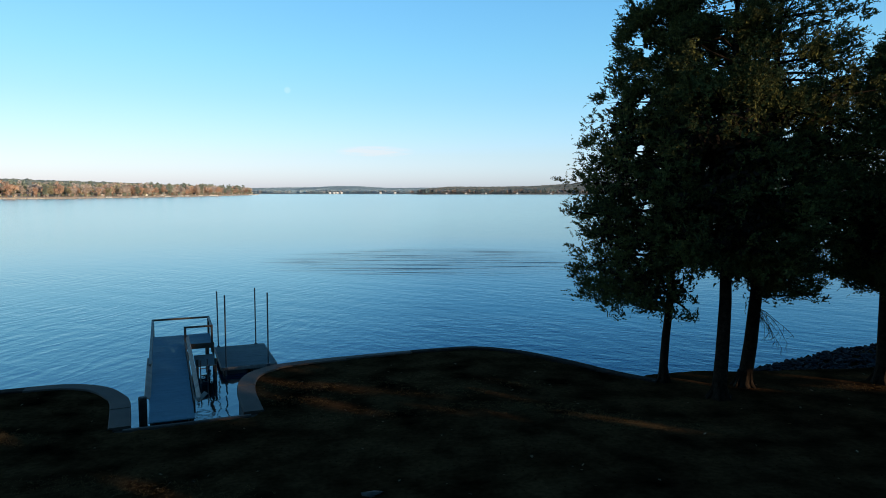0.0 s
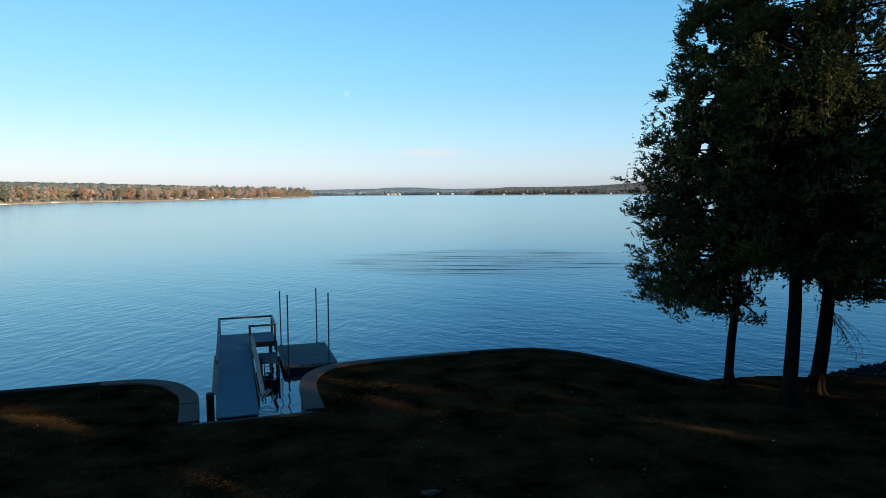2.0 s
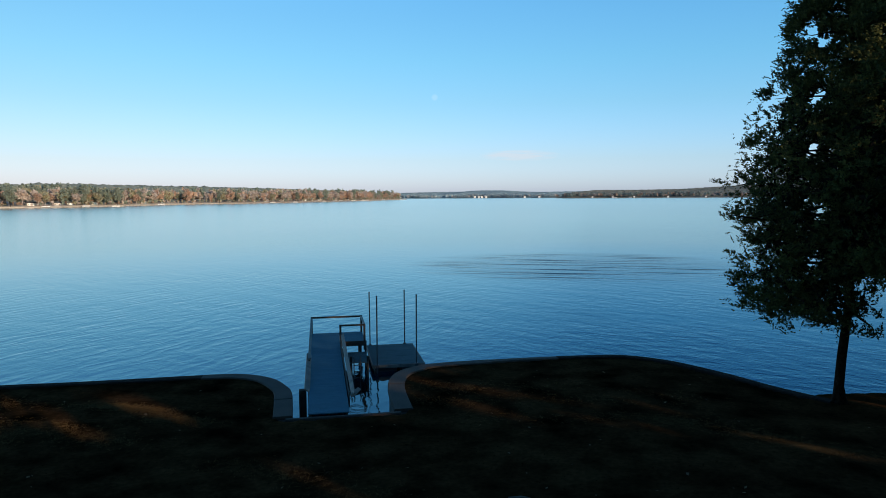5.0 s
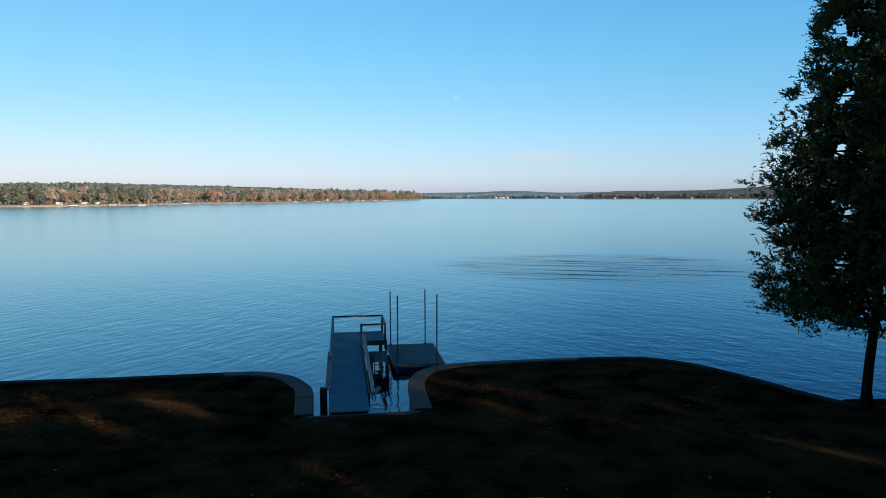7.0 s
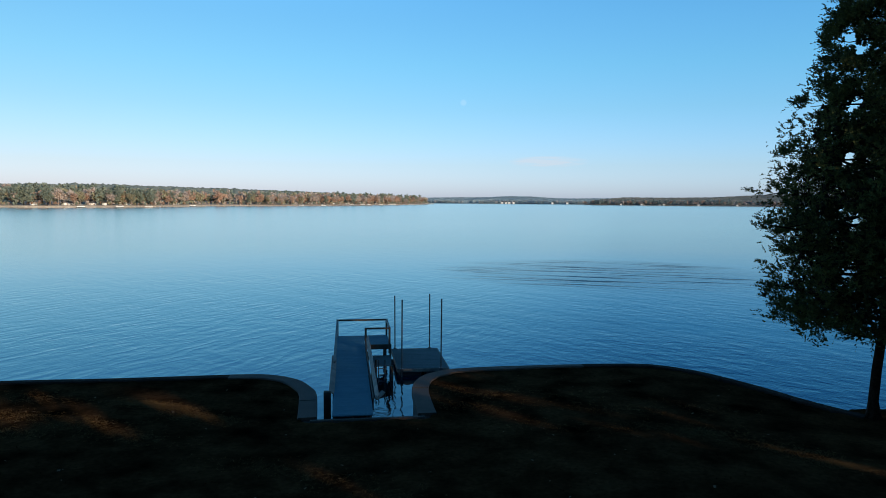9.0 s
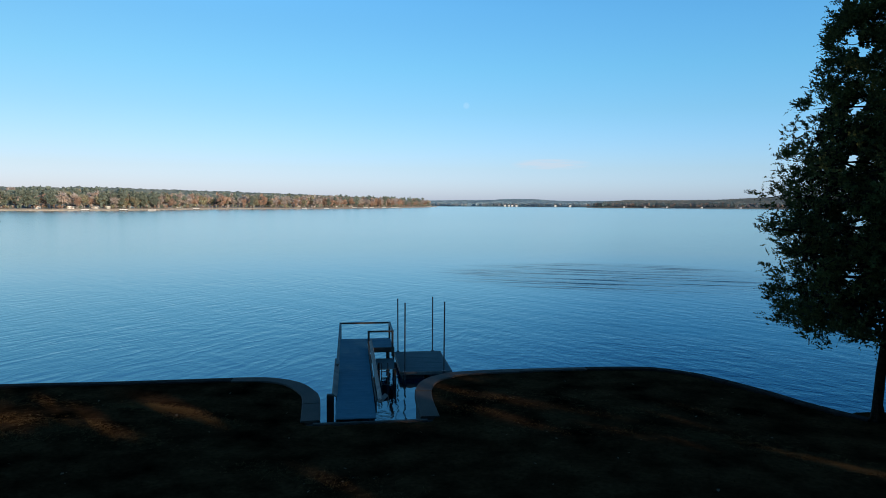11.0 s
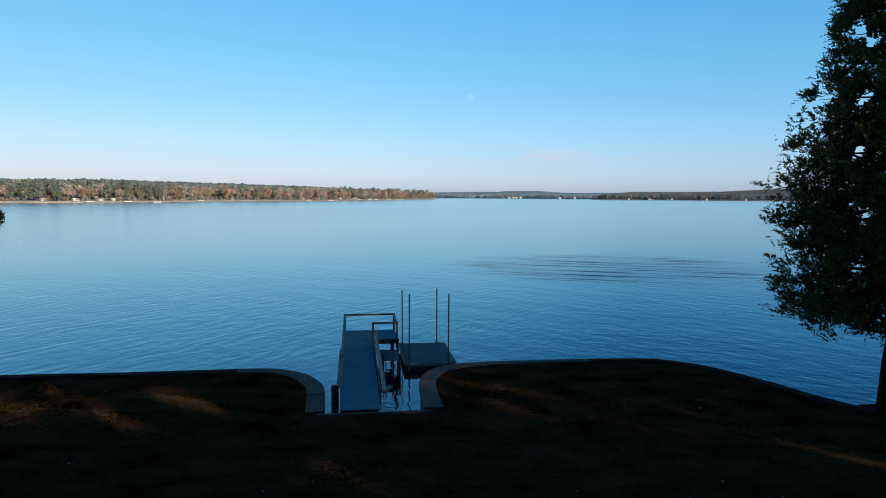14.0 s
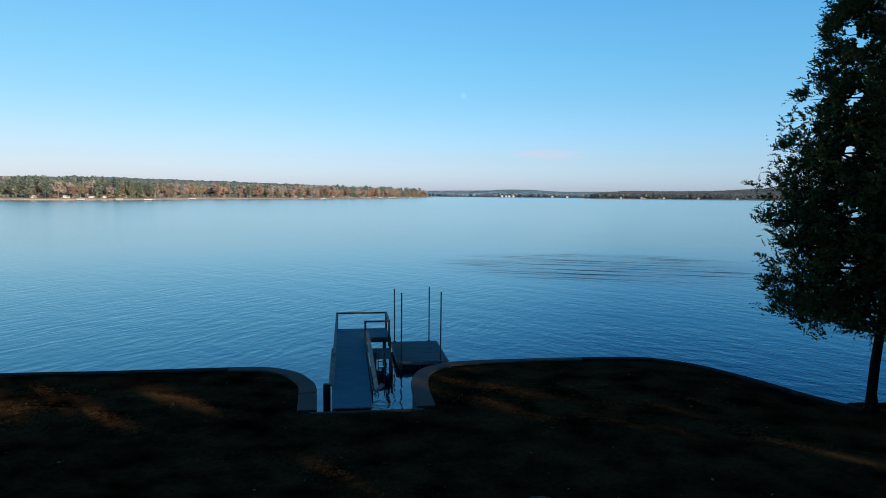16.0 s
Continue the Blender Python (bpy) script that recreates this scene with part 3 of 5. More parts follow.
sill = thing("slip_sill", "low concrete sill closing the boat slip under the gangway", "sill", kind="structure")
part("sill_cap", sweep(bm, [sill_a, sill_a + way * 1.1, sill_a + way * 2.2, sill_b], prof), M_CONCRETE, sill)
part("sill_body", sweep(bmesh.new(), [sill_a, sill_b], [(0.03, 0.9), (0.3, 0.9), (0.3, -1.4), (0.03, -1.4)]), M_WALL, sill)


def board_mesh(length, material, width=0.1368, thick=0.03):
    bm = bmesh.new()
    box(bm, (0, 0, -thick), (length, width, 0), 0.0015)
    me = bpy.data.meshes.new("deck_board")
    bm.to_mesh(me)
    bm.free()
    me.materials.append(material)
    return me


def lay_boards(parent, x0, length, y0, y1, z, rng, pitch=0.1378, material=M_BOARD):
    me = board_mesh(length, material)
    k = 0
    while y0 + k * pitch + 0.13 <= y1:
        piece("deck_board", me, parent, m=pose(x0 + rng.uniform(-0.006, 0.006), y0 + k * pitch, z + rng.uniform(-0.001, 0.001), 0, rng.uniform(-0.06, 0.06), rng.uniform(-0.15, 0.15)))
        k += 1


dock_rng = random.Random(4)
dock = thing("wooden_dock", "weathered wooden gangway dock with side rails over the water", "dock", m=DOCK)
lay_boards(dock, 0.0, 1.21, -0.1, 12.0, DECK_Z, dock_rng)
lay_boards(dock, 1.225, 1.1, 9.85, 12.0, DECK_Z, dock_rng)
for x in (0.06, 0.6, 1.15):
    part("stringer", beam(bmesh.new(), (x, 0.02, DECK_Z - 0.13), (x, 11.95, DECK_Z - 0.13), 0.05, 0.19), M_TIMBER, dock)
for y in (9.88, 11.93):
    part("joist", beam(bmesh.new(), (1.2, y, DECK_Z - 0.13), (2.32, y, DECK_Z - 0.13), 0.05, 0.19), M_TIMBER, dock)
part("fascia_board", beam(bmesh.new(), (1.26, 9.82, DECK_Z - 0.11), (2.34, 9.82, DECK_Z - 0.11), 0.03, 0.22), M_TIMBER, dock, "dark fascia board under the landing")
for x, y in ((-0.03, 6.0), (1.25, 4.6), (1.25, 8.6), (-0.03, 11.7), (2.2, 11.7)):
    part("piling", tube(bmesh.new(), [(x, y, -1.6), (x, y, 0.2), (x, y, DECK_Z - 0.04)], [0.09, 0.085, 0.085], 10), M_TIMBER, dock)
part("corner_pile", box(bmesh.new(), (-0.34, 2.5, -1.6), (-0.1, 2.74, 1.1), 0.02), M_TIMBER, dock, "short black square pile beside the gangway")
part("footing_block", box(bmesh.new(), (1.42, 0.35, -1.4), (1.86, 0.95, 0.42), 0.03), M_WALL, dock, "low concrete footing beside the gangway")

# end rail, near rail and their posts
RT = DECK_Z + 0.74
for x, y, top in ((0.0, 11.9, RT), (2.29, 11.9, RT), (1.25, 9.6, RT + 0.02), (2.29, 9.6, RT + 0.02)):
    part("rail_post", beam(bmesh.new(), (x, y, DECK_Z - 0.35), (x, y, top - 0.02), 0.09, 0.09), M_RAIL if y > 11 and x < 1 else M_TIMBER, dock)
part("end_rail", beam(bmesh.new(), (-0.05, 11.9, RT), (2.34, 11.9, RT), 0.1, 0.075), M_TIMBER, dock, "dark brown end rail")
part("side_rail", beam(bmesh.new(), (2.29, 11.86, RT), (2.29, 9.64, RT + 0.02), 0.09, 0.05), M_RAIL, dock)
part("landing_rail", beam(bmesh.new(), (1.2, 9.6, RT + 0.02), (2.34, 9.6, RT + 0.02), 0.1, 0.07), M_TIMBER, dock, "dark rail across the landing")
part("handrail", beam(bmesh.new(), (0.0, 11.86, RT - 0.01), (-0.03, 5.4, DECK_Z + 0.34), 0.1, 0.05), M_RAIL, dock, "sloping pale handrail")
part("handrail", beam(bmesh.new(), (-0.05, 6.3, DECK_Z + 0.3), (-0.07, 2.3, DECK_Z + 0.02), 0.2, 0.045, roll=-35), M_RAIL, dock, "sloping pale side plank")
for y, z in ((8.6, 0.45), (5.5, 0.28)):
    part("rail_post", beam(bmesh.new(), (-0.04, y, DECK_Z - 0.25), (-0.04, y, DECK_Z + z), 0.07, 0.07), M_TIMBER, dock)
part("side_plank", beam(bmesh.new(), (1.32, 9.4, DECK_Z + 0.4), (1.4, 1.45, DECK_Z + 0.06), 0.15, 0.045, roll=44), M_RAIL, dock, "pale plank tilted along the gangway edge")
part("plank_foot", beam(bmesh.new(), (1.36, 1.42, DECK_Z + 0.03), (1.62, 1.95, DECK_Z + 0.1), 0.14, 0.045, roll=30), M_RAIL, dock, "short pale board at the plank's foot")
part("skirt_board", beam(bmesh.new(), (1.24, 9.5, DECK_Z - 0.02), (1.27, 1.5, DECK_Z - 0.16), 0.04, 0.42), M_TIMBER, dock, "dark board along the gangway edge")
for y, z in ((7.2, 0.25), (4.6, 0.1), (2.6, 0.0)):
    part("plank_bracket", beam(bmesh.new(), (1.24, y, DECK_Z - 0.2), (1.38, y, DECK_Z + z), 0.06, 0.06), M_TIMBER, dock)

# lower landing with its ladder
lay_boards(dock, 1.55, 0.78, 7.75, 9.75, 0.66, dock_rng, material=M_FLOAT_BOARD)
for x in (1.6, 2.25):
    part("stringer", beam(bmesh.new(), (x, 7.75, 0.55), (x, 9.75, 0.55), 0.05, 0.15), M_TIMBER, dock)
for x, y in ((1.62, 7.85), (2.3, 7.85), (2.34, 9.7)):
    part("landing_post", tube(bmesh.new(), [(x, y, -1.5), (x, y, 0.9 if y < 9 else 1.15)], [0.05, 0.045], 8), M_TIMBER, dock)
for x in (1.72, 1.98):
    part("ladder_rail", tube(bmesh.new(), [(x, 7.62, -0.5), (x, 7.62, 0.95)], [0.022, 0.022], 8), M_PIPE, dock)
for z in (0.05, 0.32, 0.58):
    part("ladder_rung", tube(bmesh.new(), [(1.72, 7.62, z), (1.98, 7.62, z)], [0.018, 0.018], 8), M_PIPE, dock)

# floating platform, low on the water
FLOAT_AT = Matrix.Translation((-8.41, 19.18, 0)) @ pose(0, 0, 0, 0, 0, 22.3)
FZ = 0.33
floating = thing("floating_dock", "square grey floating platform on black floats", "floating dock", m=FLOAT_AT)
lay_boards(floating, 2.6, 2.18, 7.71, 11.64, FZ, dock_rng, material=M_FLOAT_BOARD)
for y in (7.67, 11.64):
    part("rim_board", beam(bmesh.new(), (2.58, y, FZ - 0.07), (4.8, y, FZ - 0.07), 0.04, 0.14), M_RAIL, floating)
for x in (2.58, 4.8):
    part("rim_board", beam(bmesh.new(), (x, 7.69, FZ - 0.07), (x, 11.62, FZ - 0.07), 0.04, 0.14), M_RAIL, floating)
for x in (2.68, 3.78):
    for y in (7.8, 9.8):
        part("float", box(bmesh.new(), (x, y, -0.25), (x + 0.95, y + 1.65, FZ - 0.1), 0.05), M_FLOAT, floating)
for x, y in ((2.76, 7.61), (2.76, 11.71), (4.44, 7.61), (4.44, 11.71)):
    part("pipe_bracket", box(bmesh.new(), (x - 0.07, y - 0.07, FZ - 0.12), (x + 0.07, y + 0.07, FZ + 0.03), 0.01), M_PIPE, floating)
for x, y, top, lean in ((2.76, 7.61, 3.31, 0.2), (2.76, 11.71, 2.91, -0.3), (4.44, 7.61, 3.32, 0.3), (4.44, 11.71, 2.97, 0.0)):
    pole = thing("mooring_pole", "tall slim steel pipe standing through the floating dock", "pole", "mooring poles", m=FLOAT_AT @ pose(x, y, 0, 0, lean, 0))
    pipe = part("pipe", tube(bmesh.new(), [(0, 0, -2.0), (0, 0, 1.0), (0, 0, top - 0.02)], [0.03, 0.03, 0.03], 10), M_PIPE, pole)
    part("pipe_cap", tube(bmesh.new(), [(0, 0, top - 0.03), (0, 0, top)], [0.034, 0.03], 10), M_FLOAT, pipe, "black pipe cap")


# ---- trees by the water ----
def crown_parts(rng, height, base, radius, limbs, spots, per, leaf, rise=0.35, flat=0.7, slim=0.4, shell=None, plumes=False):
    """Limbs out of a straight trunk and the clumps along them; radius(z) gives the crown's half width."""
    wood, cen, rad = [], [], []
    for i in range(limbs):
        f = ((i + rng.random()) / limbs) ** 1.25
        z = base + (height - base) * f
        az = i * 2.399 + rng.normal() * 0.35
        length = radius(z) * (0.6 + 0.38 * rng.random())
        up = rise * (0.4 + rng.random()) - 0.35 * (1 - f) * rng.random()
        p0 = np.array([0, 0, z - 0.15 * length])
        way = np.array([math.cos(az), math.sin(az), up])
        pts = [p0 + way * length * s + np.array([0, 0, -0.12 * length * s * s]) + rng.normal(size=3) * 0.05 * length * s for s in (0, 0.35, 0.7, 1.0)]
        if pts[-1][2] > base - 0.2:
            wood.append((pts, [max(0.012, 0.018 * length + 0.006) * k for k in (1, 0.75, 0.45, 0.18)]))
        for s in np.linspace(0.22, 1.0, spots):
            k = min(int(s * 3), 2)
            t = s * 3 - k
            p = pts[k] * (1 - t) + pts[k + 1] * t
            w = (0.15 + 0.11 * length) * (0.7 + 0.6 * rng.random())
            p = p + rng.normal(size=3) * np.array([w, w, w * 0.6]) * 0.7
            if math.hypot(p[0], p[1]) < 0.97 * radius(p[2]) + 0.1 and p[2] > base - 0.55 * rng.random():
                cen.append(p)
                rad.append(w * (1.15 - 0.45 * s))
    if plumes:
        v, q = sprays(rng, cen, np.array(rad) * 0.92, per // 9)
    else:
        v, q = leaves(rng, cen, rad, per, leaf, flat, slim)
    if shell:
        # sprays that close the crown's outline between the limbs
        count, top = shell
        z = rng.uniform(base - 0.2, top, count)
        az = rng.random(count) * 6.283
        wide = np.array([radius(k) for k in z]) * (0.25 + 0.63 * rng.random(count) ** 0.7)
        v2, _ = sprays(rng, np.stack([np.cos(az) * wide, np.sin(az) * wide, z], 1), 0.15 + 0.17 * rng.random(count), 11)
        v = np.concatenate([v, v2])
        q = np.arange(len(v)).reshape(-1, 4)
    return wood, (v, q)


def thinned(v, q, place, beams):
    """Drop the leaves of a crown standing at place that hang in the sunbeams."""
    c = v.reshape(-1, 4, 3).mean(1) + np.array(place)
    way = np.array([SUN_WAY.x, SUN_WAY.y, math.tan(SUN_UP)])
    way /= np.linalg.norm(way)
    keep = np.ones(len(c), bool)
    for x, y, z, r in beams:
        d = c - np.array([x, y, z])
        keep &= np.linalg.norm(d - (d @ way)[:, None] * way, axis=1) > 0.75 * r + 0.3
    v = v.reshape(-1, 4, 3)[keep].reshape(-1, 3)
    return v, np.arange(len(v)).reshape(-1, 4)


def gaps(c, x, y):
    """High where the grove's foliage is open, slanted to fit the camera's view."""
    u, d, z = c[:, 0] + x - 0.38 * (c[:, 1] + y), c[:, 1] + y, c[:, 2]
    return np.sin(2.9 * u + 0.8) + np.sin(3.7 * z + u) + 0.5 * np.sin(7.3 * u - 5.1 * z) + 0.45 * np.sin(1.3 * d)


def cedar(name, seed, x, y, height, base, widths, lean, label, trunk_r=0.2, trunk_lean=0.0, limbs=170, spots=12, per=90, dead=False, shell=None, lift=None, thin=None):
    rng = np.random.default_rng(seed)
    z0 = float(lawn_height(np.array([x]), np.array([y]))[0][0])
    tree = thing(name, label, "tree", "cedars by the water", m=Matrix.Translation((x, y, z0 - 0.02)))
    zs, ws = np.array([a for a, _ in widths]), np.array([b for _, b in widths])
    wood, (v, q) = crown_parts(rng, height, base, lambda z: float(np.interp(z, zs, ws)), limbs, spots, per, 0.05, shell=shell, plumes=True)
    if lift:
        # the lowest sprays are bare on one side
        c = v.reshape(-1, 4, 3).mean(1)
        keep = (lift[0] * c[:, 0] < 0.3) | (c[:, 2] > lift[1] + 0.35 * np.sin(c[:, 1] * 3.1) * np.sin(c[:, 0] * 4.3))
        v = v.reshape(-1, 4, 3)[keep].reshape(-1, 3)
        wood = [(pts, rr) for pts, rr in wood if lift[0] * pts[-1][0] < 0.2 or pts[-1][2] > lift[1] + 0.3]
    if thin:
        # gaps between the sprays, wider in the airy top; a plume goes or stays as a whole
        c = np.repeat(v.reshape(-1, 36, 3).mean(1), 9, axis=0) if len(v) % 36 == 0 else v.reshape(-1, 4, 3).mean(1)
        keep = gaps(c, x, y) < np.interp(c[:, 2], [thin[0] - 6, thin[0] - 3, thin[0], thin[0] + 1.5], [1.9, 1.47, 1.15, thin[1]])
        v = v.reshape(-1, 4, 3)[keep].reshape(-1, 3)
    # the dense heart of the lower crown: dark filler, added to let no light through
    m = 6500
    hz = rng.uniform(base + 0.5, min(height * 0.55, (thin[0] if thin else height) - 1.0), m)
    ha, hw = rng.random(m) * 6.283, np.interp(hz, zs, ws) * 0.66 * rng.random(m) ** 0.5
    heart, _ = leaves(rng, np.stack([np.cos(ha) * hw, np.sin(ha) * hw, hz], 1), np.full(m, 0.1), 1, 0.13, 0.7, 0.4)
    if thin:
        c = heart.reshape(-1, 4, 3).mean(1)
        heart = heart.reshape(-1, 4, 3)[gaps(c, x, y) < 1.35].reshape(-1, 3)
    if lift:
        c = heart.reshape(-1, 4, 3).mean(1)
        heart = heart.reshape(-1, 4, 3)[(lift[0] * c[:, 0] < 0.2) | (c[:, 2] > lift[1] + 0.5)].reshape(-1, 3)
    q = np.arange(len(v)).reshape(-1, 4)
    lean = np.array([lean[0], lean[1], 0.0]) / 10.0
    v = v + v[:, 2:3] * lean
    bm = bmesh.new()
    heights = np.array([-0.25, 0.0, 0.18, 0.5, 1.5, 3.0, 6.0, 10.0, height - 0.3])
    line = [np.array([trunk_lean * min(h, 6.0) / 10, 0, h]) + h * lean + np.array([0.05 * math.sin(h * 0.9 + seed), 0.05 * math.cos(h * 0.7), 0]) * min(h, 1.0) for h in np.maximum(heights, -0.25)]
    tube(bm, line, [trunk_r * k for k in (1.9, 1.6, 1.28, 1.06, 1.0, 0.9, 0.7, 0.42, 0.08)], 12)
    for k in range(6):
        a = k * 1.05 + rng.random() * 0.5
        out = np.array([math.cos(a), math.sin(a), 0])
        tube(bm, [out * trunk_r * 0.75 + np.array([0, 0, 0.55]), out * trunk_r * 1.35 + np.array([0, 0, 0.14]), out * trunk_r * 2.3 + np.array([0, 0, -0.06])], [trunk_r * 0.28, trunk_r * 0.34, trunk_r * 0.12], 6)
    for pts, rr in wood:
        tube(bm, [p + p[2] * lean for p in pts], rr, 5)
    part("trunk", bm, M_BARK, tree, smooth=True)
    piece("crown", mesh_np("crown", v, q, M_CEDAR), tree)
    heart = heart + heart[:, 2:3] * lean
    piece("inner_crown", mesh_np("inner_crown", heart, np.arange(len(heart)).reshape(-1, 4), M_BARK), tree, "dark filler added inside the crown to block light")
    if dead:
        for k in range(9):
            bm = bmesh.new()
            a = rng.uniform(-1.6, 0.6)
            z = rng.uniform(2.5, 3.0)
            p = np.array([0.1 * math.cos(a), 0.1 * math.sin(a), z])
            pts = [p]
            for s in range(5):
                p = p + np.array([math.cos(a) * 0.24, math.sin(a) * 0.24, -0.04 - 0.07 * s]) + rng.normal(size=3) * 0.05
                pts.append(p)
            tube(bm, pts, [0.018, 0.014, 0.011, 0.008, 0.006, 0.004], 5)
            for s in range(12):
                b0 = pts[1 + s % 5]
                e = b0 + np.array([rng.normal() * 0.12, rng.normal() * 0.12, -0.1 - 0.25 * rng.random()])
                tube(bm, [b0, (b0 + e) / 2 + rng.normal(size=3) * 0.03, e], [0.006, 0.005, 0.003], 4)
            part("dead_branch", bm, M_BARK, tree, "bare drooping dead twigs")
    return tree


W_A = [(1.6, 0.8), (2.3, 2.1), (3.1, 3.35), (5.6, 3.7), (7.4, 3.4), (8.6, 2.95), (10.0, 2.25), (12.6, 1.4), (15, 0.9), (17, 0.2)]
W_B = [(3.4, 1.2), (4.4, 2.2), (5.8, 3.0), (9, 2.7), (11, 1.7), (13, 1.1), (16, 0.7), (18.5, 0.2)]
W_C = [(2.2, 1.0), (3.2, 2.2), (5.5, 3.1), (9, 3.6), (12, 3.2), (15, 1.8), (17.5, 0.2)]
W_D = [(3.0, 1.0), (4.4, 2.3), (6, 3.1), (7.8, 2.9), (9.0, 2.0), (10.4, 0.8), (11.3, 0.15)]
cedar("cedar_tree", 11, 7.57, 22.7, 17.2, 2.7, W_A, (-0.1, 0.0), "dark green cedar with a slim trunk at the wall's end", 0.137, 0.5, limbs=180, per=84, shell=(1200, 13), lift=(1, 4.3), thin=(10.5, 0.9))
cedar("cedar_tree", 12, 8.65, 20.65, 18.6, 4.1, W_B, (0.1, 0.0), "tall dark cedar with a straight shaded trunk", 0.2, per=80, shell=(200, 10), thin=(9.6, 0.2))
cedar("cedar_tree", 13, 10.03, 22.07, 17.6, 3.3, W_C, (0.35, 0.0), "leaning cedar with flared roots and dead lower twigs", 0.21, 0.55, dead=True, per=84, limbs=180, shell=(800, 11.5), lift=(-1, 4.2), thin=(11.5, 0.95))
cedar("cedar_tree", 14, 14.6, 22.06, 11.3, 3.3, W_D, (0.0, 0.0), "dark cedar beside the rocky bank", 0.22)

# ---- rocky bank ----
def stone_mesh(seed):
    rng = np.random.default_rng(seed)
    bm = bmesh.new()
    bmesh.ops.create_icosphere(bm, subdivisions=1, radius=0.5)
    for v in bm.verts:
        v.co *= 0.75 + 0.5 * rng.random()
    bmesh.ops.scale(bm, vec=(1.0, 0.75 + 0.3 * rng.random(), 0.6 + 0.25 * rng.random()), verts=bm.verts)
    me = bpy.data.meshes.new("stone")
    bm.to_mesh(me)
    bm.free()
    me.materials.append(M_ROCK)
    return me


STONES = [stone_mesh(s) for s in range(8)]
riprap = thing("riprap_bank", "bank of heaped grey broken stones along the water", "rocks", kind="structure")
rock_rng = random.Random(7)


def rock_spots(count, smallest, largest):
    """Poses for stones heaped between the water's edge and the lawn."""
    at = []
    for k in range(count):
        f = rock_rng.random() ** 0.75
        outer = Vector((10.9, 25.1)).lerp(Vector((25, 33.9)), f)
        at.append(outer.lerp(Vector((11.0, 24.2)).lerp(Vector((25, 25.0)), f), rock_rng.random() ** 1.2))
    zs = lawn_height(np.array([p.x for p in at]), np.array([p.y for p in at]))[0]
    out = []
    for p, z in zip(at, zs):
        s = rock_rng.uniform(smallest, largest)
        out.append(pose(p.x, p.y, max(float(z), 0.05) + 0.12 * s + rock_rng.uniform(0, 0.1), rock_rng.uniform(-25, 25), rock_rng.uniform(-25, 25), rock_rng.uniform(0, 360)) @ Matrix.Diagonal((s, s, s, 1)))
    return out


for k, m in enumerate(rock_spots(300, 0.18, 0.34)):
    piece("stone", STONES[k % 8], riprap, m=m)
pebble = STONES[0]
pv = np.array([(*v.co, 1.0) for v in pebble.vertices])
pq = np.array([tuple(p.vertices) for p in pebble.polygons])
fill_v, fill_q = [], []
for k, m in enumerate(rock_spots(1300, 0.1, 0.24)):
    fill_v.append((pv @ np.array(m).T)[:, :3])
    fill_q.append(pq + k * len(pv))
tagged(piece("small_stone_fill", mesh_np("small_stone_fill", np.concatenate(fill_v), np.concatenate(fill_q), M_ROCK), riprap), kind="stuff")

# ---- lawn: grass, leaves, a flat stone ----
grng = np.random.default_rng(3)
n = 15000
px, py = grng.uniform(-24, 20, n), grng.uniform(9, 28, n)
pz, pd = lawn_height(px, py)
keep = (pd > 0.66) & (np.sin(px * 0.9 + 1.7 * np.sin(py * 0.6)) + np.sin(py * 1.3 + px * 0.4) + grng.random(n) * 2.2 > 0.3)
px, py, pz = px[keep], py[keep], pz[keep]
n = len(px)
a = grng.random(n) * 6.283
w, h = 0.012 + 0.014 * grng.random(n), 0.014 + 0.02 * grng.random(n)
base = np.stack([px, py, pz - 0.005], 1)
side = np.stack([np.cos(a), np.sin(a), 0 * a], 1) * w[:, None]
tip = base + np.stack([grng.normal(size=n) * 0.03, grng.normal(size=n) * 0.03, h], 1)
v = np.stack([base - side, base + side, tip], 1).reshape(-1, 3)
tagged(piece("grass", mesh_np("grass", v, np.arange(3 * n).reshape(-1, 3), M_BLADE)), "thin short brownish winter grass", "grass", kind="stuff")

n = 170
px, py = grng.uniform(-22, 16, n), grng.uniform(9, 25, n)
pz, pd = lawn_height(px, py)
keep = pd > 0.8
px, py, pz = px[keep], py[keep], pz[keep]
n = len(px)
c = np.stack([px, py, pz + 0.02], 1)
a = grng.random(n) * 6.283
s = (0.025 + 0.035 * grng.random(n))[:, None]
u = np.stack([np.cos(a), np.sin(a), grng.normal(size=n) * 0.3], 1) * s
t = np.stack([-np.sin(a), np.cos(a), grng.normal(size=n) * 0.3], 1) * s * 0.6
v = np.stack([c - u, c + t + [0, 0, 0.012], c + u, c - t], 1).reshape(-1, 3)
# pale tufts put where the sunbeams land, brightening the sun patches by colour
tufts = []
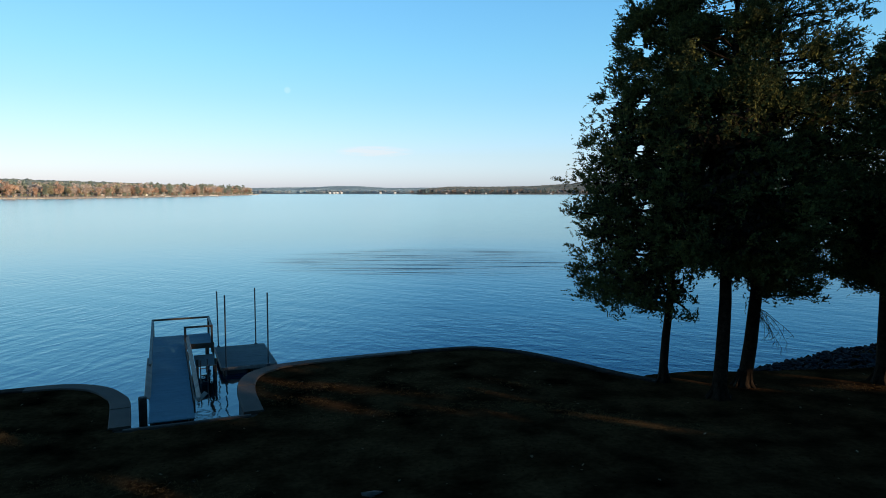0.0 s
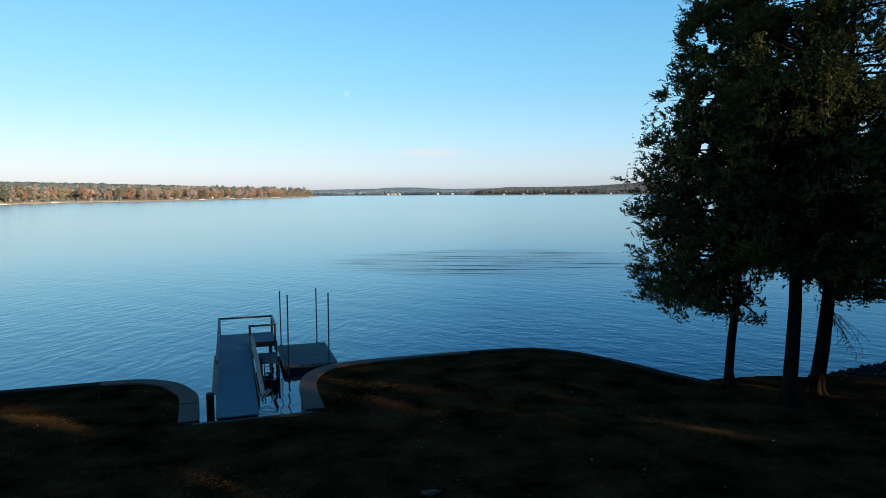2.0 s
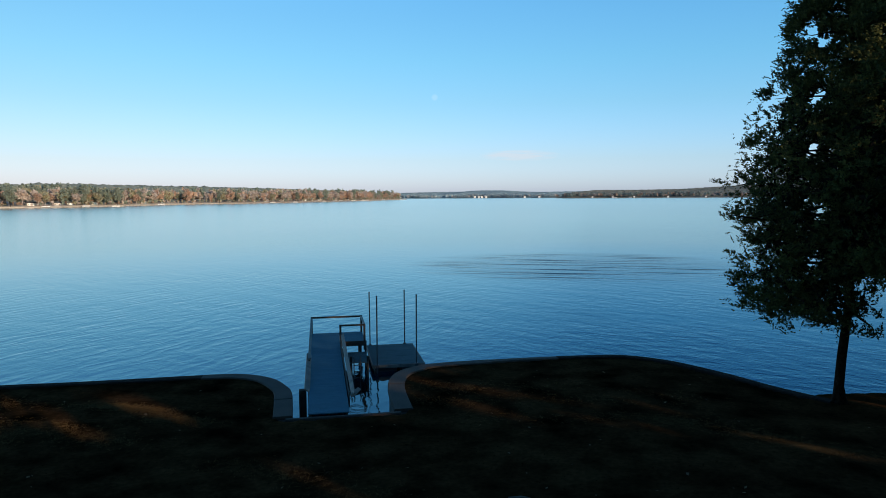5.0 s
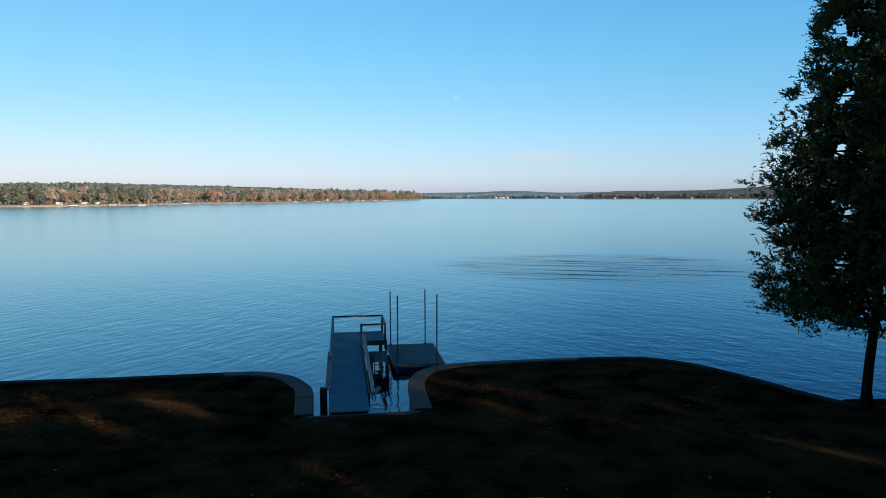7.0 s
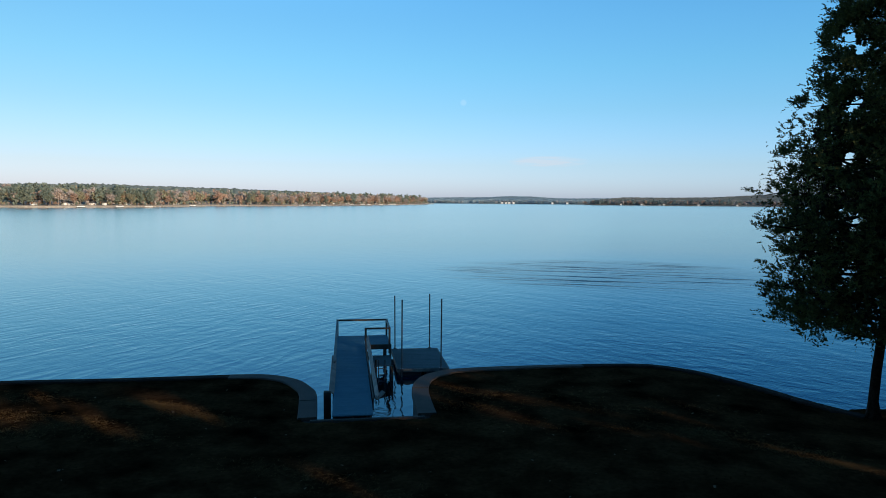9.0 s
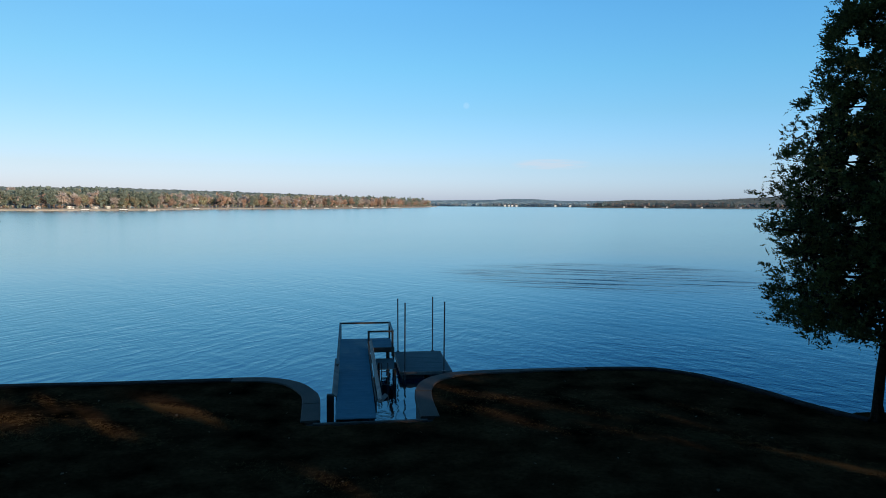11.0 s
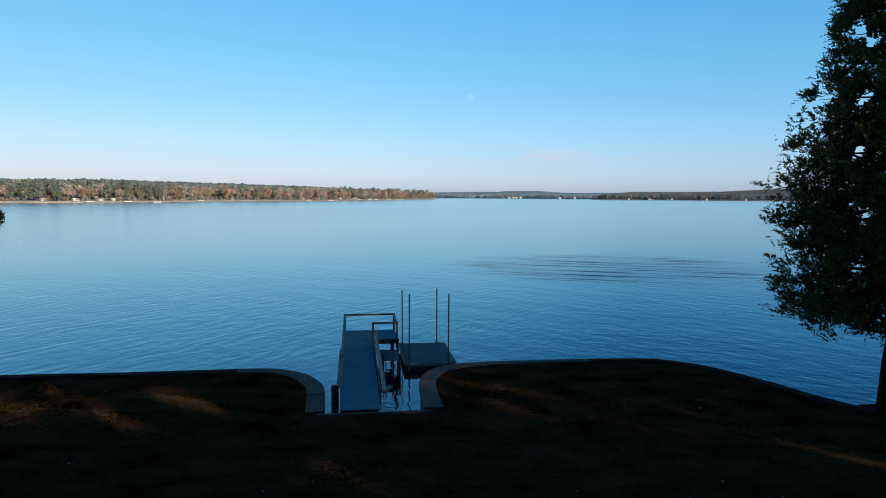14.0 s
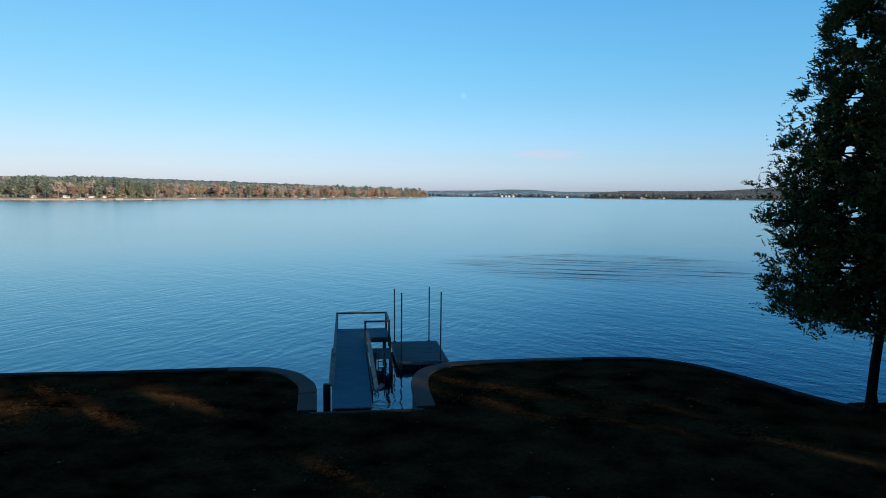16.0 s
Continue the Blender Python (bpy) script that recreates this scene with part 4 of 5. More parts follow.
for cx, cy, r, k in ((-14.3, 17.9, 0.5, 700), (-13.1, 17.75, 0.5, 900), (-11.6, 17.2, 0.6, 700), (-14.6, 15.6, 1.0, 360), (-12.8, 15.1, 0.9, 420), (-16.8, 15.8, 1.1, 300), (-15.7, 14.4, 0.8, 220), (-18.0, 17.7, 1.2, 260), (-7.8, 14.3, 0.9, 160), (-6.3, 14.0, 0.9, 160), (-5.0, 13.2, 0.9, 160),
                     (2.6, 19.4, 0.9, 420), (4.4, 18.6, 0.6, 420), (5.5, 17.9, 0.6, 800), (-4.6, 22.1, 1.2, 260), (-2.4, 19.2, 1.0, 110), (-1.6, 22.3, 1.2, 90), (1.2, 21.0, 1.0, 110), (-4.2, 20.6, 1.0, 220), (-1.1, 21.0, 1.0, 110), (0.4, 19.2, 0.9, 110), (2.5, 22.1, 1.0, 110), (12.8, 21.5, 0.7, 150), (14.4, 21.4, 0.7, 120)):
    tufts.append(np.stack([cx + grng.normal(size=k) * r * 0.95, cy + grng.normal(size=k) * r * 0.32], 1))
tufts = np.concatenate(tufts)
tz, td = lawn_height(tufts[:, 0], tufts[:, 1])
tufts, tz = tufts[td > 0.7], tz[td > 0.7]
k = len(tufts)
ta = grng.random((k, 7)) * 6.283
tb = np.repeat(np.stack([tufts[:, 0], tufts[:, 1], tz - 0.005], 1), 7, axis=0) + np.stack([grng.normal(size=7 * k) * 0.03, grng.normal(size=7 * k) * 0.03, np.zeros(7 * k)], 1)
ts = np.stack([np.cos(ta.ravel()), np.sin(ta.ravel()), 0 * ta.ravel()], 1) * 0.0045
tt = tb + np.stack([grng.normal(size=7 * k) * 0.05, grng.normal(size=7 * k) * 0.05, 0.02 + 0.03 * grng.random(7 * k)], 1)
tagged(piece("dry_grass", mesh_np("dry_grass", np.stack([tb - ts, tb + ts, tt], 1).reshape(-1, 3), np.arange(21 * k).reshape(-1, 3), M_SUN_PATCH)), "straw-coloured grass tufts added to brighten the lawn's sun patches", "grass", kind="stuff")

tagged(piece("fallen_leaves", mesh_np("fallen_leaves", v, np.arange(4 * n).reshape(-1, 4), M_LEAF)), "scattered dry brown leaves on the lawn", "leaves", kind="stuff")

sx, sy = -1.35, 13.45
sz = float(lawn_height(np.array([sx]), np.array([sy]))[0][0])
flat = tagged(piece("flat_stone", stone_mesh(31)), "small flat pale stone lying in the lawn", "stone")
flat.matrix_basis = pose(sx, sy, sz + 0.02, 0, 0, 20) @ Matrix.Diagonal((0.5, 0.3, 0.1, 1))
flat.data.materials[0] = M_CONCRETE


# ---- far shores ----
def hill(x, y, d):
    """Extra height inland: a flat-topped hill beyond the lake and a ridge on the right-hand shore."""
    if d <= 20:
        return 0.0
    if y > 1600:
        return 5 / (1 + ((x + 285) / 75) ** 4) * min(1, d / 150)
    if y > 900 and x > -100:
        return 6 * min(1, max(0, (x - 110) / 140)) * min(1, d / 220)
    return 0.0


def far_ground(name, line, depth, heights, label, inland, sand=False, floor=None):
    """Ground rising inland from a shoreline, as a strip mesh."""
    line = smooth_line(line, 25)
    inland = Vector(inland).normalized()
    rows = [(-6, -1.2), (0, 0.1), (0.8, 0.75), (14, 1.5)] + list(zip(depth, heights))
    verts = [(p.x + inland.x * d, p.y + inland.y * d, z + (0.12 * z * math.sin(p.x * 0.013 + p.y * 0.009 + d * 0.01) if d > 20 else 0) + hill(p.x, p.y, d)) for d, z in rows for p in line]
    k = len(line)
    quads = [(r * k + i, r * k + i + 1, (r + 1) * k + i + 1, (r + 1) * k + i) for r in range(len(rows) - 1) for i in range(k - 1)]
    me = mesh_np(name, verts, quads, floor or M_SHORE, True)
    me.materials.append(M_SAND)
    if sand:
        me.polygons.foreach_set("material_index", [1 if r < 4 and i < 0.5 * k else 0 for r in range(len(rows) - 1) for i in range(k - 1)])
    tagged(piece(name, me), label, "shore", kind="structure")
    return line, inland, rows


def ground_at(line, inland, rows, f, d):
    p = line[min(int(f * (len(line) - 1)), len(line) - 1)].lerp(line[min(int(f * (len(line) - 1)) + 1, len(line) - 1)], f * (len(line) - 1) % 1)
    z = float(np.interp(d, [r[0] for r in rows], [r[1] for r in rows]))
    if d > 20:
        z *= 1 + 0.12 * math.sin(p.x * 0.013 + p.y * 0.009 + d * 0.01)
    z += hill(p.x, p.y, d)
    return p.x + inland.x * d, p.y + inland.y * d, z


def far_crown(rng, kind, height, detail):
    """Leaf clumps of one far tree, standing at the origin."""
    if kind == "pine":
        m = 11
        z = np.linspace(0.3, 0.97, m) * height
        r = height * np.interp(z / height, [0.3, 0.5, 0.8, 1.0], [0.14, 0.2, 0.21, 0.13])
        c = np.stack([rng.normal(size=m) * r * 0.5, rng.normal(size=m) * r * 0.5, z], 1)
        rad = r * (0.7 + 0.5 * rng.random(m))
    else:
        m = 11
        g = rng.normal(size=(m, 3))
        g /= np.linalg.norm(g, axis=1)[:, None]
        low = 0.54
        c = g * np.array([0.24, 0.24, 0.98 - low - 0.12]) * height * rng.random((m, 1)) ** 0.4 + np.array([0, 0, low * height])
        rad = height * (0.1 + 0.09 * rng.random(m)) * 1.1
    return leaves(rng, c, rad, max(3, detail // m), height * 0.05 * math.sqrt(400 / detail) ** 0.95, 0.8, 0.7)


FAR_MATS = {"pine": M_FAR_PINE, "oak": M_FAR_OAK, "bare": M_FAR_TAN, "olive": M_FAR_OLIVE}
LABELS = {"pine": "tall dark green pine on the far shore", "oak": "rust-brown autumn oak on the far shore", "bare": "pale nearly bare tree on the far shore", "olive": "olive and yellow tree on the far shore"}


def far_tree(kind, seed, height):
    rng = np.random.default_rng(seed)
    tree = thing({"pine": "pine_tree", "oak": "oak_tree", "bare": "bare_tree", "olive": "maple_tree"}[kind], LABELS[kind], "tree", "trees along the far shore")
    part("trunk", tube(bmesh.new(), [(0, 0, -0.5), (0.1, 0, height * 0.4), (0, 0.1, height * 0.85)], [0.3, 0.2, 0.06], 6), M_FAR_TAN if kind != "pine" else M_BARK, tree)
    if kind == "bare":
        bm = bmesh.new()
        for k in range(9):
            az = k * 2.4
            z = height * (0.3 + 0.06 * k)
            tube(bm, [(0, 0, z), (math.cos(az) * height * 0.12, math.sin(az) * height * 0.12, z + height * 0.13), (math.cos(az) * height * 0.2, math.sin(az) * height * 0.2, z + height * 0.25)], [0.14, 0.09, 0.03], 5)
        part("limbs", bm, M_FAR_TAN, tree)
    v, q = far_crown(rng, kind, height, 520 if kind == "bare" else 900)
    piece("crown", mesh_np("crown", v, q, FAR_MATS[kind]), tree)
    return tree


def canopy(name, label, shoreline, material, depths, tops, seed, f0, f1, step=3.0, rough=0.085, knolls=0.0):
    """The closed crown roof of distant woods: a rough skin that climbs from the water's edge and follows the ground."""
    rng = np.random.default_rng(seed)
    line, inland, rows = shoreline
    total = sum((b - a).length for a, b in zip(line, line[1:])) * (f1 - f0)
    n = int(total / step)
    along = np.linspace(f0, f1, n)
    verts = []
    for d, top in zip(depths, tops):
        for f in along:
            x, y, z = ground_at(*shoreline, min(f, 0.999), max(0.5, d + (rng.uniform(-0.35, 0.35) * step if d > 3 else 0)))
            z += knolls * (math.sin(f * 67 + 0.011 * d) + 0.7 * math.sin(f * 151 + 2.0 - 0.02 * d) + 0.5 * math.sin(f * 307 + 0.03 * d))
            verts.append((x, y, z - 1 + (top + rng.normal() * rough * top if top else 0)))
    quads = [(r * n + i, r * n + i + 1, (r + 1) * n + i + 1, (r + 1) * n + i) for r in range(len(depths) - 1) for i in range(n - 1)]
    tagged(piece(name, mesh_np(name, verts, quads, material, rough < 0.05)), label, "woods", kind="stuff")


def woods(name, label, shoreline, d0, d1, count, mix, hmin, hmax, detail, seed, f0=0.0, f1=1.0, mats=FAR_MATS):
    """Many trees as one mesh a kind."""
    rng = np.random.default_rng(seed)
    kinds, shares = zip(*mix)
    got = {k: ([], [], 0) for k in kinds}
    where = rng.random((count, 4))
    choice = rng.choice(len(kinds), count, p=np.array(shares) / sum(shares))
    for (a, b, c, e), ch in zip(where, choice):
        kind = kinds[ch]
        x, y, z = ground_at(*shoreline, f0 + (f1 - f0) * a, d0 + (d1 - d0) * b ** 1.3)
        h = hmin + (hmax - hmin) * c
        v, q = far_crown(rng, kind, h, detail)
        vs, qs, k = got[kind]
        vs.append(v + np.array([x, y, z]))
        qs.append(q + k)
        got[kind] = (vs, qs, k + len(v))
    for kind, (vs, qs, k) in got.items():
        if vs:
            me = mesh_np(name, np.concatenate(vs), np.concatenate(qs), mats[kind])
            tagged(piece(name, me), label, "woods", kind="stuff")


LEFT_SHORE = [(-900, 250), (-640, 370), (-462, 434), (-423, 449), (-408, 493), (-408, 544), (-413, 653), (-374, 705), (-361, 800), (-346, 969), (-350, 1150), (-365, 1352)]
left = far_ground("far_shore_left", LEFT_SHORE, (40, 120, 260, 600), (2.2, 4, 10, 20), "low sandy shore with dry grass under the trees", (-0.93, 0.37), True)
MID_SHORE = [(-1500, 1900), (-800, 1800), (-415, 1740), (-270, 1740), (-107, 1690), (200, 1720), (600, 1700)]
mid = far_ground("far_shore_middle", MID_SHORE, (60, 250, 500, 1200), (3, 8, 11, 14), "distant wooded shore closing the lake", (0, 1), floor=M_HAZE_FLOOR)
RIGHT_SHORE = [(-70, 1500), (-49, 1490), (78, 1470), (182, 1434), (271, 1413), (430, 1360), (650, 1180), (1000, 950), (1700, 700)]
right = far_ground("far_shore_right", RIGHT_SHORE, (40, 150, 350, 700), (2, 6, 12, 15), "distant low shore with mixed autumn woods", (0.3, 0.95), floor=M_FLOOR)

MIX = [("pine", 2.6), ("oak", 3), ("bare", 3), ("olive", 3)]
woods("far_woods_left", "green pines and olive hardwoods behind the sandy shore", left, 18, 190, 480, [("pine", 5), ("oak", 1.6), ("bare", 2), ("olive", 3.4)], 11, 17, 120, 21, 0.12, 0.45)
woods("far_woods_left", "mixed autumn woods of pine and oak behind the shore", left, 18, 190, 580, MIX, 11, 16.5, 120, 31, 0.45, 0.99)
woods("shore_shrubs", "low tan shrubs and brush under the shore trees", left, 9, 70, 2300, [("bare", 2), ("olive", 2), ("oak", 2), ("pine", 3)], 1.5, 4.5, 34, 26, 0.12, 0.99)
CROWN_STEPS = [3, 4, 6, 9] + list(range(13, 61, 5)) + list(range(66, 420, 12))
CROWN_RISE = [0, 0.4, 0.7, 0.85] + [1.0] * (len(CROWN_STEPS) - 4)
RIDGE_STEPS = list(range(150, 560, 9))
canopy("far_woods_left_ridge", "dark pine ridge behind the shore trees", left, M_RIDGE, RIDGE_STEPS, [4, 9] + [11.2] * (len(RIDGE_STEPS) - 2), 22, 0.12, 0.93, step=4.0, rough=0.075, knolls=0.9)
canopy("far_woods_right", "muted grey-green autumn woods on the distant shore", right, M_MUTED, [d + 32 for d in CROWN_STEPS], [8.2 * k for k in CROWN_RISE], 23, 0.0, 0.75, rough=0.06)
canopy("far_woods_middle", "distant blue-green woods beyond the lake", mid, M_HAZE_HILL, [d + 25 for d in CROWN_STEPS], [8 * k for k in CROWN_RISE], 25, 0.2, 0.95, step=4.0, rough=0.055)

DIM_MATS = {"pine": M_DIM_PINE, "oak": M_DIM_OAK, "bare": M_DIM_TAN}
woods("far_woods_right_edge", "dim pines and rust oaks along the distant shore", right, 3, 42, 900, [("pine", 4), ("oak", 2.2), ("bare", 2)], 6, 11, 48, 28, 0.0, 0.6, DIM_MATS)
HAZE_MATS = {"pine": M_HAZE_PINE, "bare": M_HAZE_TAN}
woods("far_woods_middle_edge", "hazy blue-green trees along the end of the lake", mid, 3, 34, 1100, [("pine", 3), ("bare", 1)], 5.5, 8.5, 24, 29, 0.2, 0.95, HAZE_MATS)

# the front row on the left shore, tree by tree
front_rng = random.Random(9)
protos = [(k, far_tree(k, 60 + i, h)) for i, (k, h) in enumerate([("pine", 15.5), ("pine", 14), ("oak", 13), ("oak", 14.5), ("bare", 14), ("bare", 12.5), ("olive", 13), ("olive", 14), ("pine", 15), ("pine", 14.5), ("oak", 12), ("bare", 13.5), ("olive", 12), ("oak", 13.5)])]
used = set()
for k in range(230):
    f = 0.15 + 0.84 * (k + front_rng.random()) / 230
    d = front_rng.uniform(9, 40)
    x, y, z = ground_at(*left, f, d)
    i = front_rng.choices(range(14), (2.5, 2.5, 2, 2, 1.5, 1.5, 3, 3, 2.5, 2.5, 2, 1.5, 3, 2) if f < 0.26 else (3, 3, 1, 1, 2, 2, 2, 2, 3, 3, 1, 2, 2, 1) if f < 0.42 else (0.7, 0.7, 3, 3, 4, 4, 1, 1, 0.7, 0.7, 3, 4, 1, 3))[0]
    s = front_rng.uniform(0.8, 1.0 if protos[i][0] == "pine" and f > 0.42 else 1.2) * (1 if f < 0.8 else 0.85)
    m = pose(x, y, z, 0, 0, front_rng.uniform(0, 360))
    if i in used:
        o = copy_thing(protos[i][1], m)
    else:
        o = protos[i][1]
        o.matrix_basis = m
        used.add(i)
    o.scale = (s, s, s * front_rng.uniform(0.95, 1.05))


# cottages, piers and boats on the far shores
def cottage(x, y, z, turn, w, d, h, wall_mat, label):
    house = thing("cottage", label, "house", "lakeside houses", m=pose(x, y, z, 0, 0, turn))
    part("wall", box(bmesh.new(), (-w / 2, -d / 2, -1.0), (w / 2, d / 2, h)), wall_mat, house)
    bm = bmesh.new()
    e = 0.5
    prism = [(-w / 2 - e, -d / 2 - e, h), (w / 2 + e, -d / 2 - e, h), (w / 2 + e, d / 2 + e, h), (-w / 2 - e, d / 2 + e, h), (-w / 2 - e, 0, h + d * 0.3), (w / 2 + e, 0, h + d * 0.3)]
    vs = [bm.verts.new(p) for p in prism]
    for f in ((0, 1, 5, 4), (2, 3, 4, 5), (0, 4, 3), (1, 2, 5), (3, 2, 1, 0)):
        bm.faces.new([vs[i] for i in f])
    part("roof", bm, M_ROOF, house)
    for k in range(3):
        u = -w / 2 + w * (k + 0.5) / 3
        frame_part = part("window", box(bmesh.new(), (u - 0.4, -d / 2 - 0.04, 0.75), (u + 0.4, -d / 2 + 0.05, 1.55)), M_WHITE, house)
        part("pane", box(bmesh.new(), (u - 0.3, -d / 2 - 0.06, 0.85), (u + 0.3, -d / 2 - 0.03, 1.45)), M_GLASS, frame_part, "dark glass pane")
    return house


def facing(x, y):
    return math.degrees(math.atan2(-x, y))


house_rng = random.Random(5)
for az, white in ((-45.2, 1), (-43.3, 1), (-42.9, 0), (-41.4, 1), (-40.7, 1), (-40.4, 0), (-39.0, 1), (-35.6, 1), (-35.1, 0), (-32.0, 1), (-27.4, 1), (-26.5, 1), (-25.3, 0), (-23.5, 1), (-22.9, 1), (-22.3, 1), (-20.0, 1), (-17.4, 0), (-16.4, 1)):
    best = min(((abs(math.degrees(math.atan2(x, y)) - az), x, y, z) for f in np.linspace(0.1, 1, 400) for x, y, z in [ground_at(*left, f, 23)]), key=lambda r: r[0])
    _, x, y, z = best
    cottage(x, y, z, facing(x, y) + house_rng.uniform(-15, 15), house_rng.uniform(3, 5.5), 4, house_rng.uniform(1.7, 2.2), M_WHITE if white else M_GREYSIDE, "small white lakeside cottage under the trees" if white else "small tan lakeside cottage under the trees")
for az, d in ((-9.35, 1735), (-9.0, 1738), (-8.75, 1735), (-8.4, 1737), (-5.2, 1690), (-4.0, 1690), (0.3, 1470), (1.9, 1475), (3.6, 1468), (6.2, 1432), (9.0, 1412)):
    x, y = d * math.sin(radians(az)), d * math.cos(radians(az))
    cottage(x, y, 1.6, facing(x, y), 5 if az < -3 else 3.6, 5, 3.2 if az < -3 else 2.0, M_WHITE, "distant white lakeside house")


def pier(az, dist, length):
    x, y = dist * math.sin(radians(az)), dist * math.cos(radians(az))
    p = thing("pier", "small pale wooden pier on the far shore", "pier", "far piers", m=pose(x, y, 0, 0, 0, facing(x, y) + 70))
    part("deck", box(bmesh.new(), (-1.2, -length / 2, 0.55), (1.2, length / 2, 0.75)), M_RAIL, p)
    for k in range(4):
        for u in (-1.0, 1.0):
            yy = -length / 2 + 0.5 + k * (length - 1) / 3
            part("pile", tube(bmesh.new(), [(u, yy, -1.2), (u, yy, 1.3)], [0.14, 0.12], 6), M_RAIL, p)


for az, dist, length in ((-45.8, 518, 8), (-44.6, 522, 6), (-36.3, 622, 9), (-31.6, 722, 9), (-22.6, 880, 12), (-21.3, 930, 12)):
    pier(az, dist, length)


def pontoon(az, dist):
    x, y = dist * math.sin(radians(az)), dist * math.cos(radians(az))
    b = thing("pontoon_boat", "white pontoon boat moored off the far shore", "boat", "moored boats", m=pose(x, y, 0, 0, 0, facing(x, y) + 80))
    for u in (-0.9, 0.9):
        part("pontoon", tube(bmesh.new(), [(u, -3.2, 0.15), (u, -2.6, 0.2), (u, 2.6, 0.2), (u, 3.2, 0.3)], [0.1, 0.32, 0.32, 0.08], 8), M_PIPE, b)
    part("deck", box(bmesh.new(), (-1.2, -2.9, 0.45), (1.2, 2.9, 0.6)), M_GREYSIDE, b)
    part("side_panel", box(bmesh.new(), (-1.2, -2.8, 0.6), (-1.1, 2.8, 1.3)), M_WHITE, b)
    part("side_panel", box(bmesh.new(), (1.1, -2.8, 0.6), (1.2, 2.8, 1.3)), M_WHITE, b)
    canopy = part("canopy", box(bmesh.new(), (-1.1, -1.5, 2.4), (1.1, 1.5, 2.5), 0.04), M_WHITE, b)
    for u in (-1.05, 1.05):
        for yy in (-1.4, 1.4):
            part("canopy_post", tube(bmesh.new(), [(u, yy, 0.6), (u, yy, 2.42)], [0.04, 0.04], 6), M_PIPE, canopy)


for az, dist in ((-37.6, 600), (-24.2, 830), (3.3, 1445), (2.1, 1450)):
    pontoon(az, dist)
# boats drawn up along the shore before the brown woods
for az in (-42.2, -39.6, -34.4, -26.0, -21.9, -21.0, -20.5, -19.5, -18.7, -18.4, -17.0, -15.7, -15.2):
    p = min((Vector(ground_at(*left, f, -3)) for f in np.linspace(0.1, 0.999, 900)), key=lambda k: abs(math.degrees(math.atan2(k.x, k.y)) - az))
    pontoon(az, p.xy.length)


# ---- behind the camera, unseen: the house wall and pines added to shade the lawn ----
home = thing("lake_house", "plain two-storey house behind the lawn", "house")
part("wall", box(bmesh.new(), (-14, -12, 1.0), (6.5, -2.2, 8.6)), M_GREYSIDE, home)
bm = bmesh.new()
vs = [bm.verts.new(p) for p in ((-14.6, -12.6, 8.6), (7.1, -12.6, 8.6), (7.1, -1.6, 8.6), (-14.6, -1.6, 8.6), (-14.6, -7, 12.2), (7.1, -7, 12.2))]
for f in ((0, 1, 5, 4), (2, 3, 4, 5), (0, 4, 3), (1, 2, 5), (3, 2, 1, 0)):
    bm.faces.new([vs[i] for i in f])
part("roof", bm, M_ROOF, home)


# gaps cut in the added pines to put sun on lawn, wall and trees: where each beam lands, and its half width
BEAMS = []
for (ax, ay), (bx, by), r in (((-14.4, 17.95), (-12.8, 17.85), 0.28), ((-13.2, 17.75), (-11.2, 17.1), 0.1), ((-15.4, 15.8), (-13.6, 15.4), 0.1), ((-13.8, 15.3), (-12.0, 15.0), 0.06), ((-17.8, 15.9), (-15.6, 15.8), 0.12), ((-16.6, 14.6), (-15.2, 14.5), 0.0), ((-19.2, 18.0), (-16.8, 17.4), 0.05), ((-17.0, 17.0), (-14.6, 16.6), 0.05),
                              ((-8.4, 14.5), (-6.6, 14.1), -0.12), ((-6.6, 14.1), (-5.2, 13.6), -0.1), ((-5.4, 13.3), (-4.3, 12.8), -0.08), ((2.0, 19.6), (4.0, 18.8), 0.05), ((4.0, 18.7), (5.9, 17.7), 0.13), ((-6.0, 22.6), (-3.6, 21.8), 0.0), ((-3.0, 19.6), (-1.6, 19.0), -0.04), ((0.4, 21.4), (2.4, 20.4), -0.03), ((-5.2, 20.9), (-3.2, 20.3), -0.04), ((-2.4, 21.5), (0.2, 20.5), 0.02), ((-0.6, 19.5), (1.4, 18.8), -0.03), ((1.4, 22.6), (3.6, 21.6), -0.03), ((11.3, 21.6), (14.2, 21.9), -0.15), ((12.3, 20.9), (15.5, 21.2), -0.18), ((-6.4, 21.0), (-6.4, 23.6), 0.0), ((-5.9, 24.4), (-4.6, 24.6), 0.1)):
    for k in range(7):
        BEAMS.append((ax + (bx - ax) * k / 6, ay + (by - ay) * k / 6, 1.15 if ay > 18 else 1.35, r))
BEAMS += [(10.3, 22.0, 1.3, 0.5), (14.7, 22.0, 1.4, 0.5), (14.2, 21.2, 1.2, 0.3), (7.35, 19.6, 9.3, 0.85), (8.45, 19.4, 9.45, 0.8), (4.9, 22.0, 8.4, 0.7), (7.8, 19.8, 11.8, 0.8), (8.3, 19.5, 10.3, 0.5), (9.95, 20.0, 11.2, 0.75), (10.8, 20.4, 9.8, 0.5), (11.4, 20.3, 10.35, 0.65), (12.4, 21.0, 10.4, 0.4), (6.4, 20.6, 11.4, 0.6),
          (-11.8, 29.4, 1.12, 0.3), (-11.3, 29.6, 1.9, 0.2), (-10.9, 28.3, 1.12, 0.2), (-11.6, 29.9, 1.86, 0.2), (-11.1, 27.0, 1.12, 0.08), (-10.6, 27.1, 1.12, 0.08)]


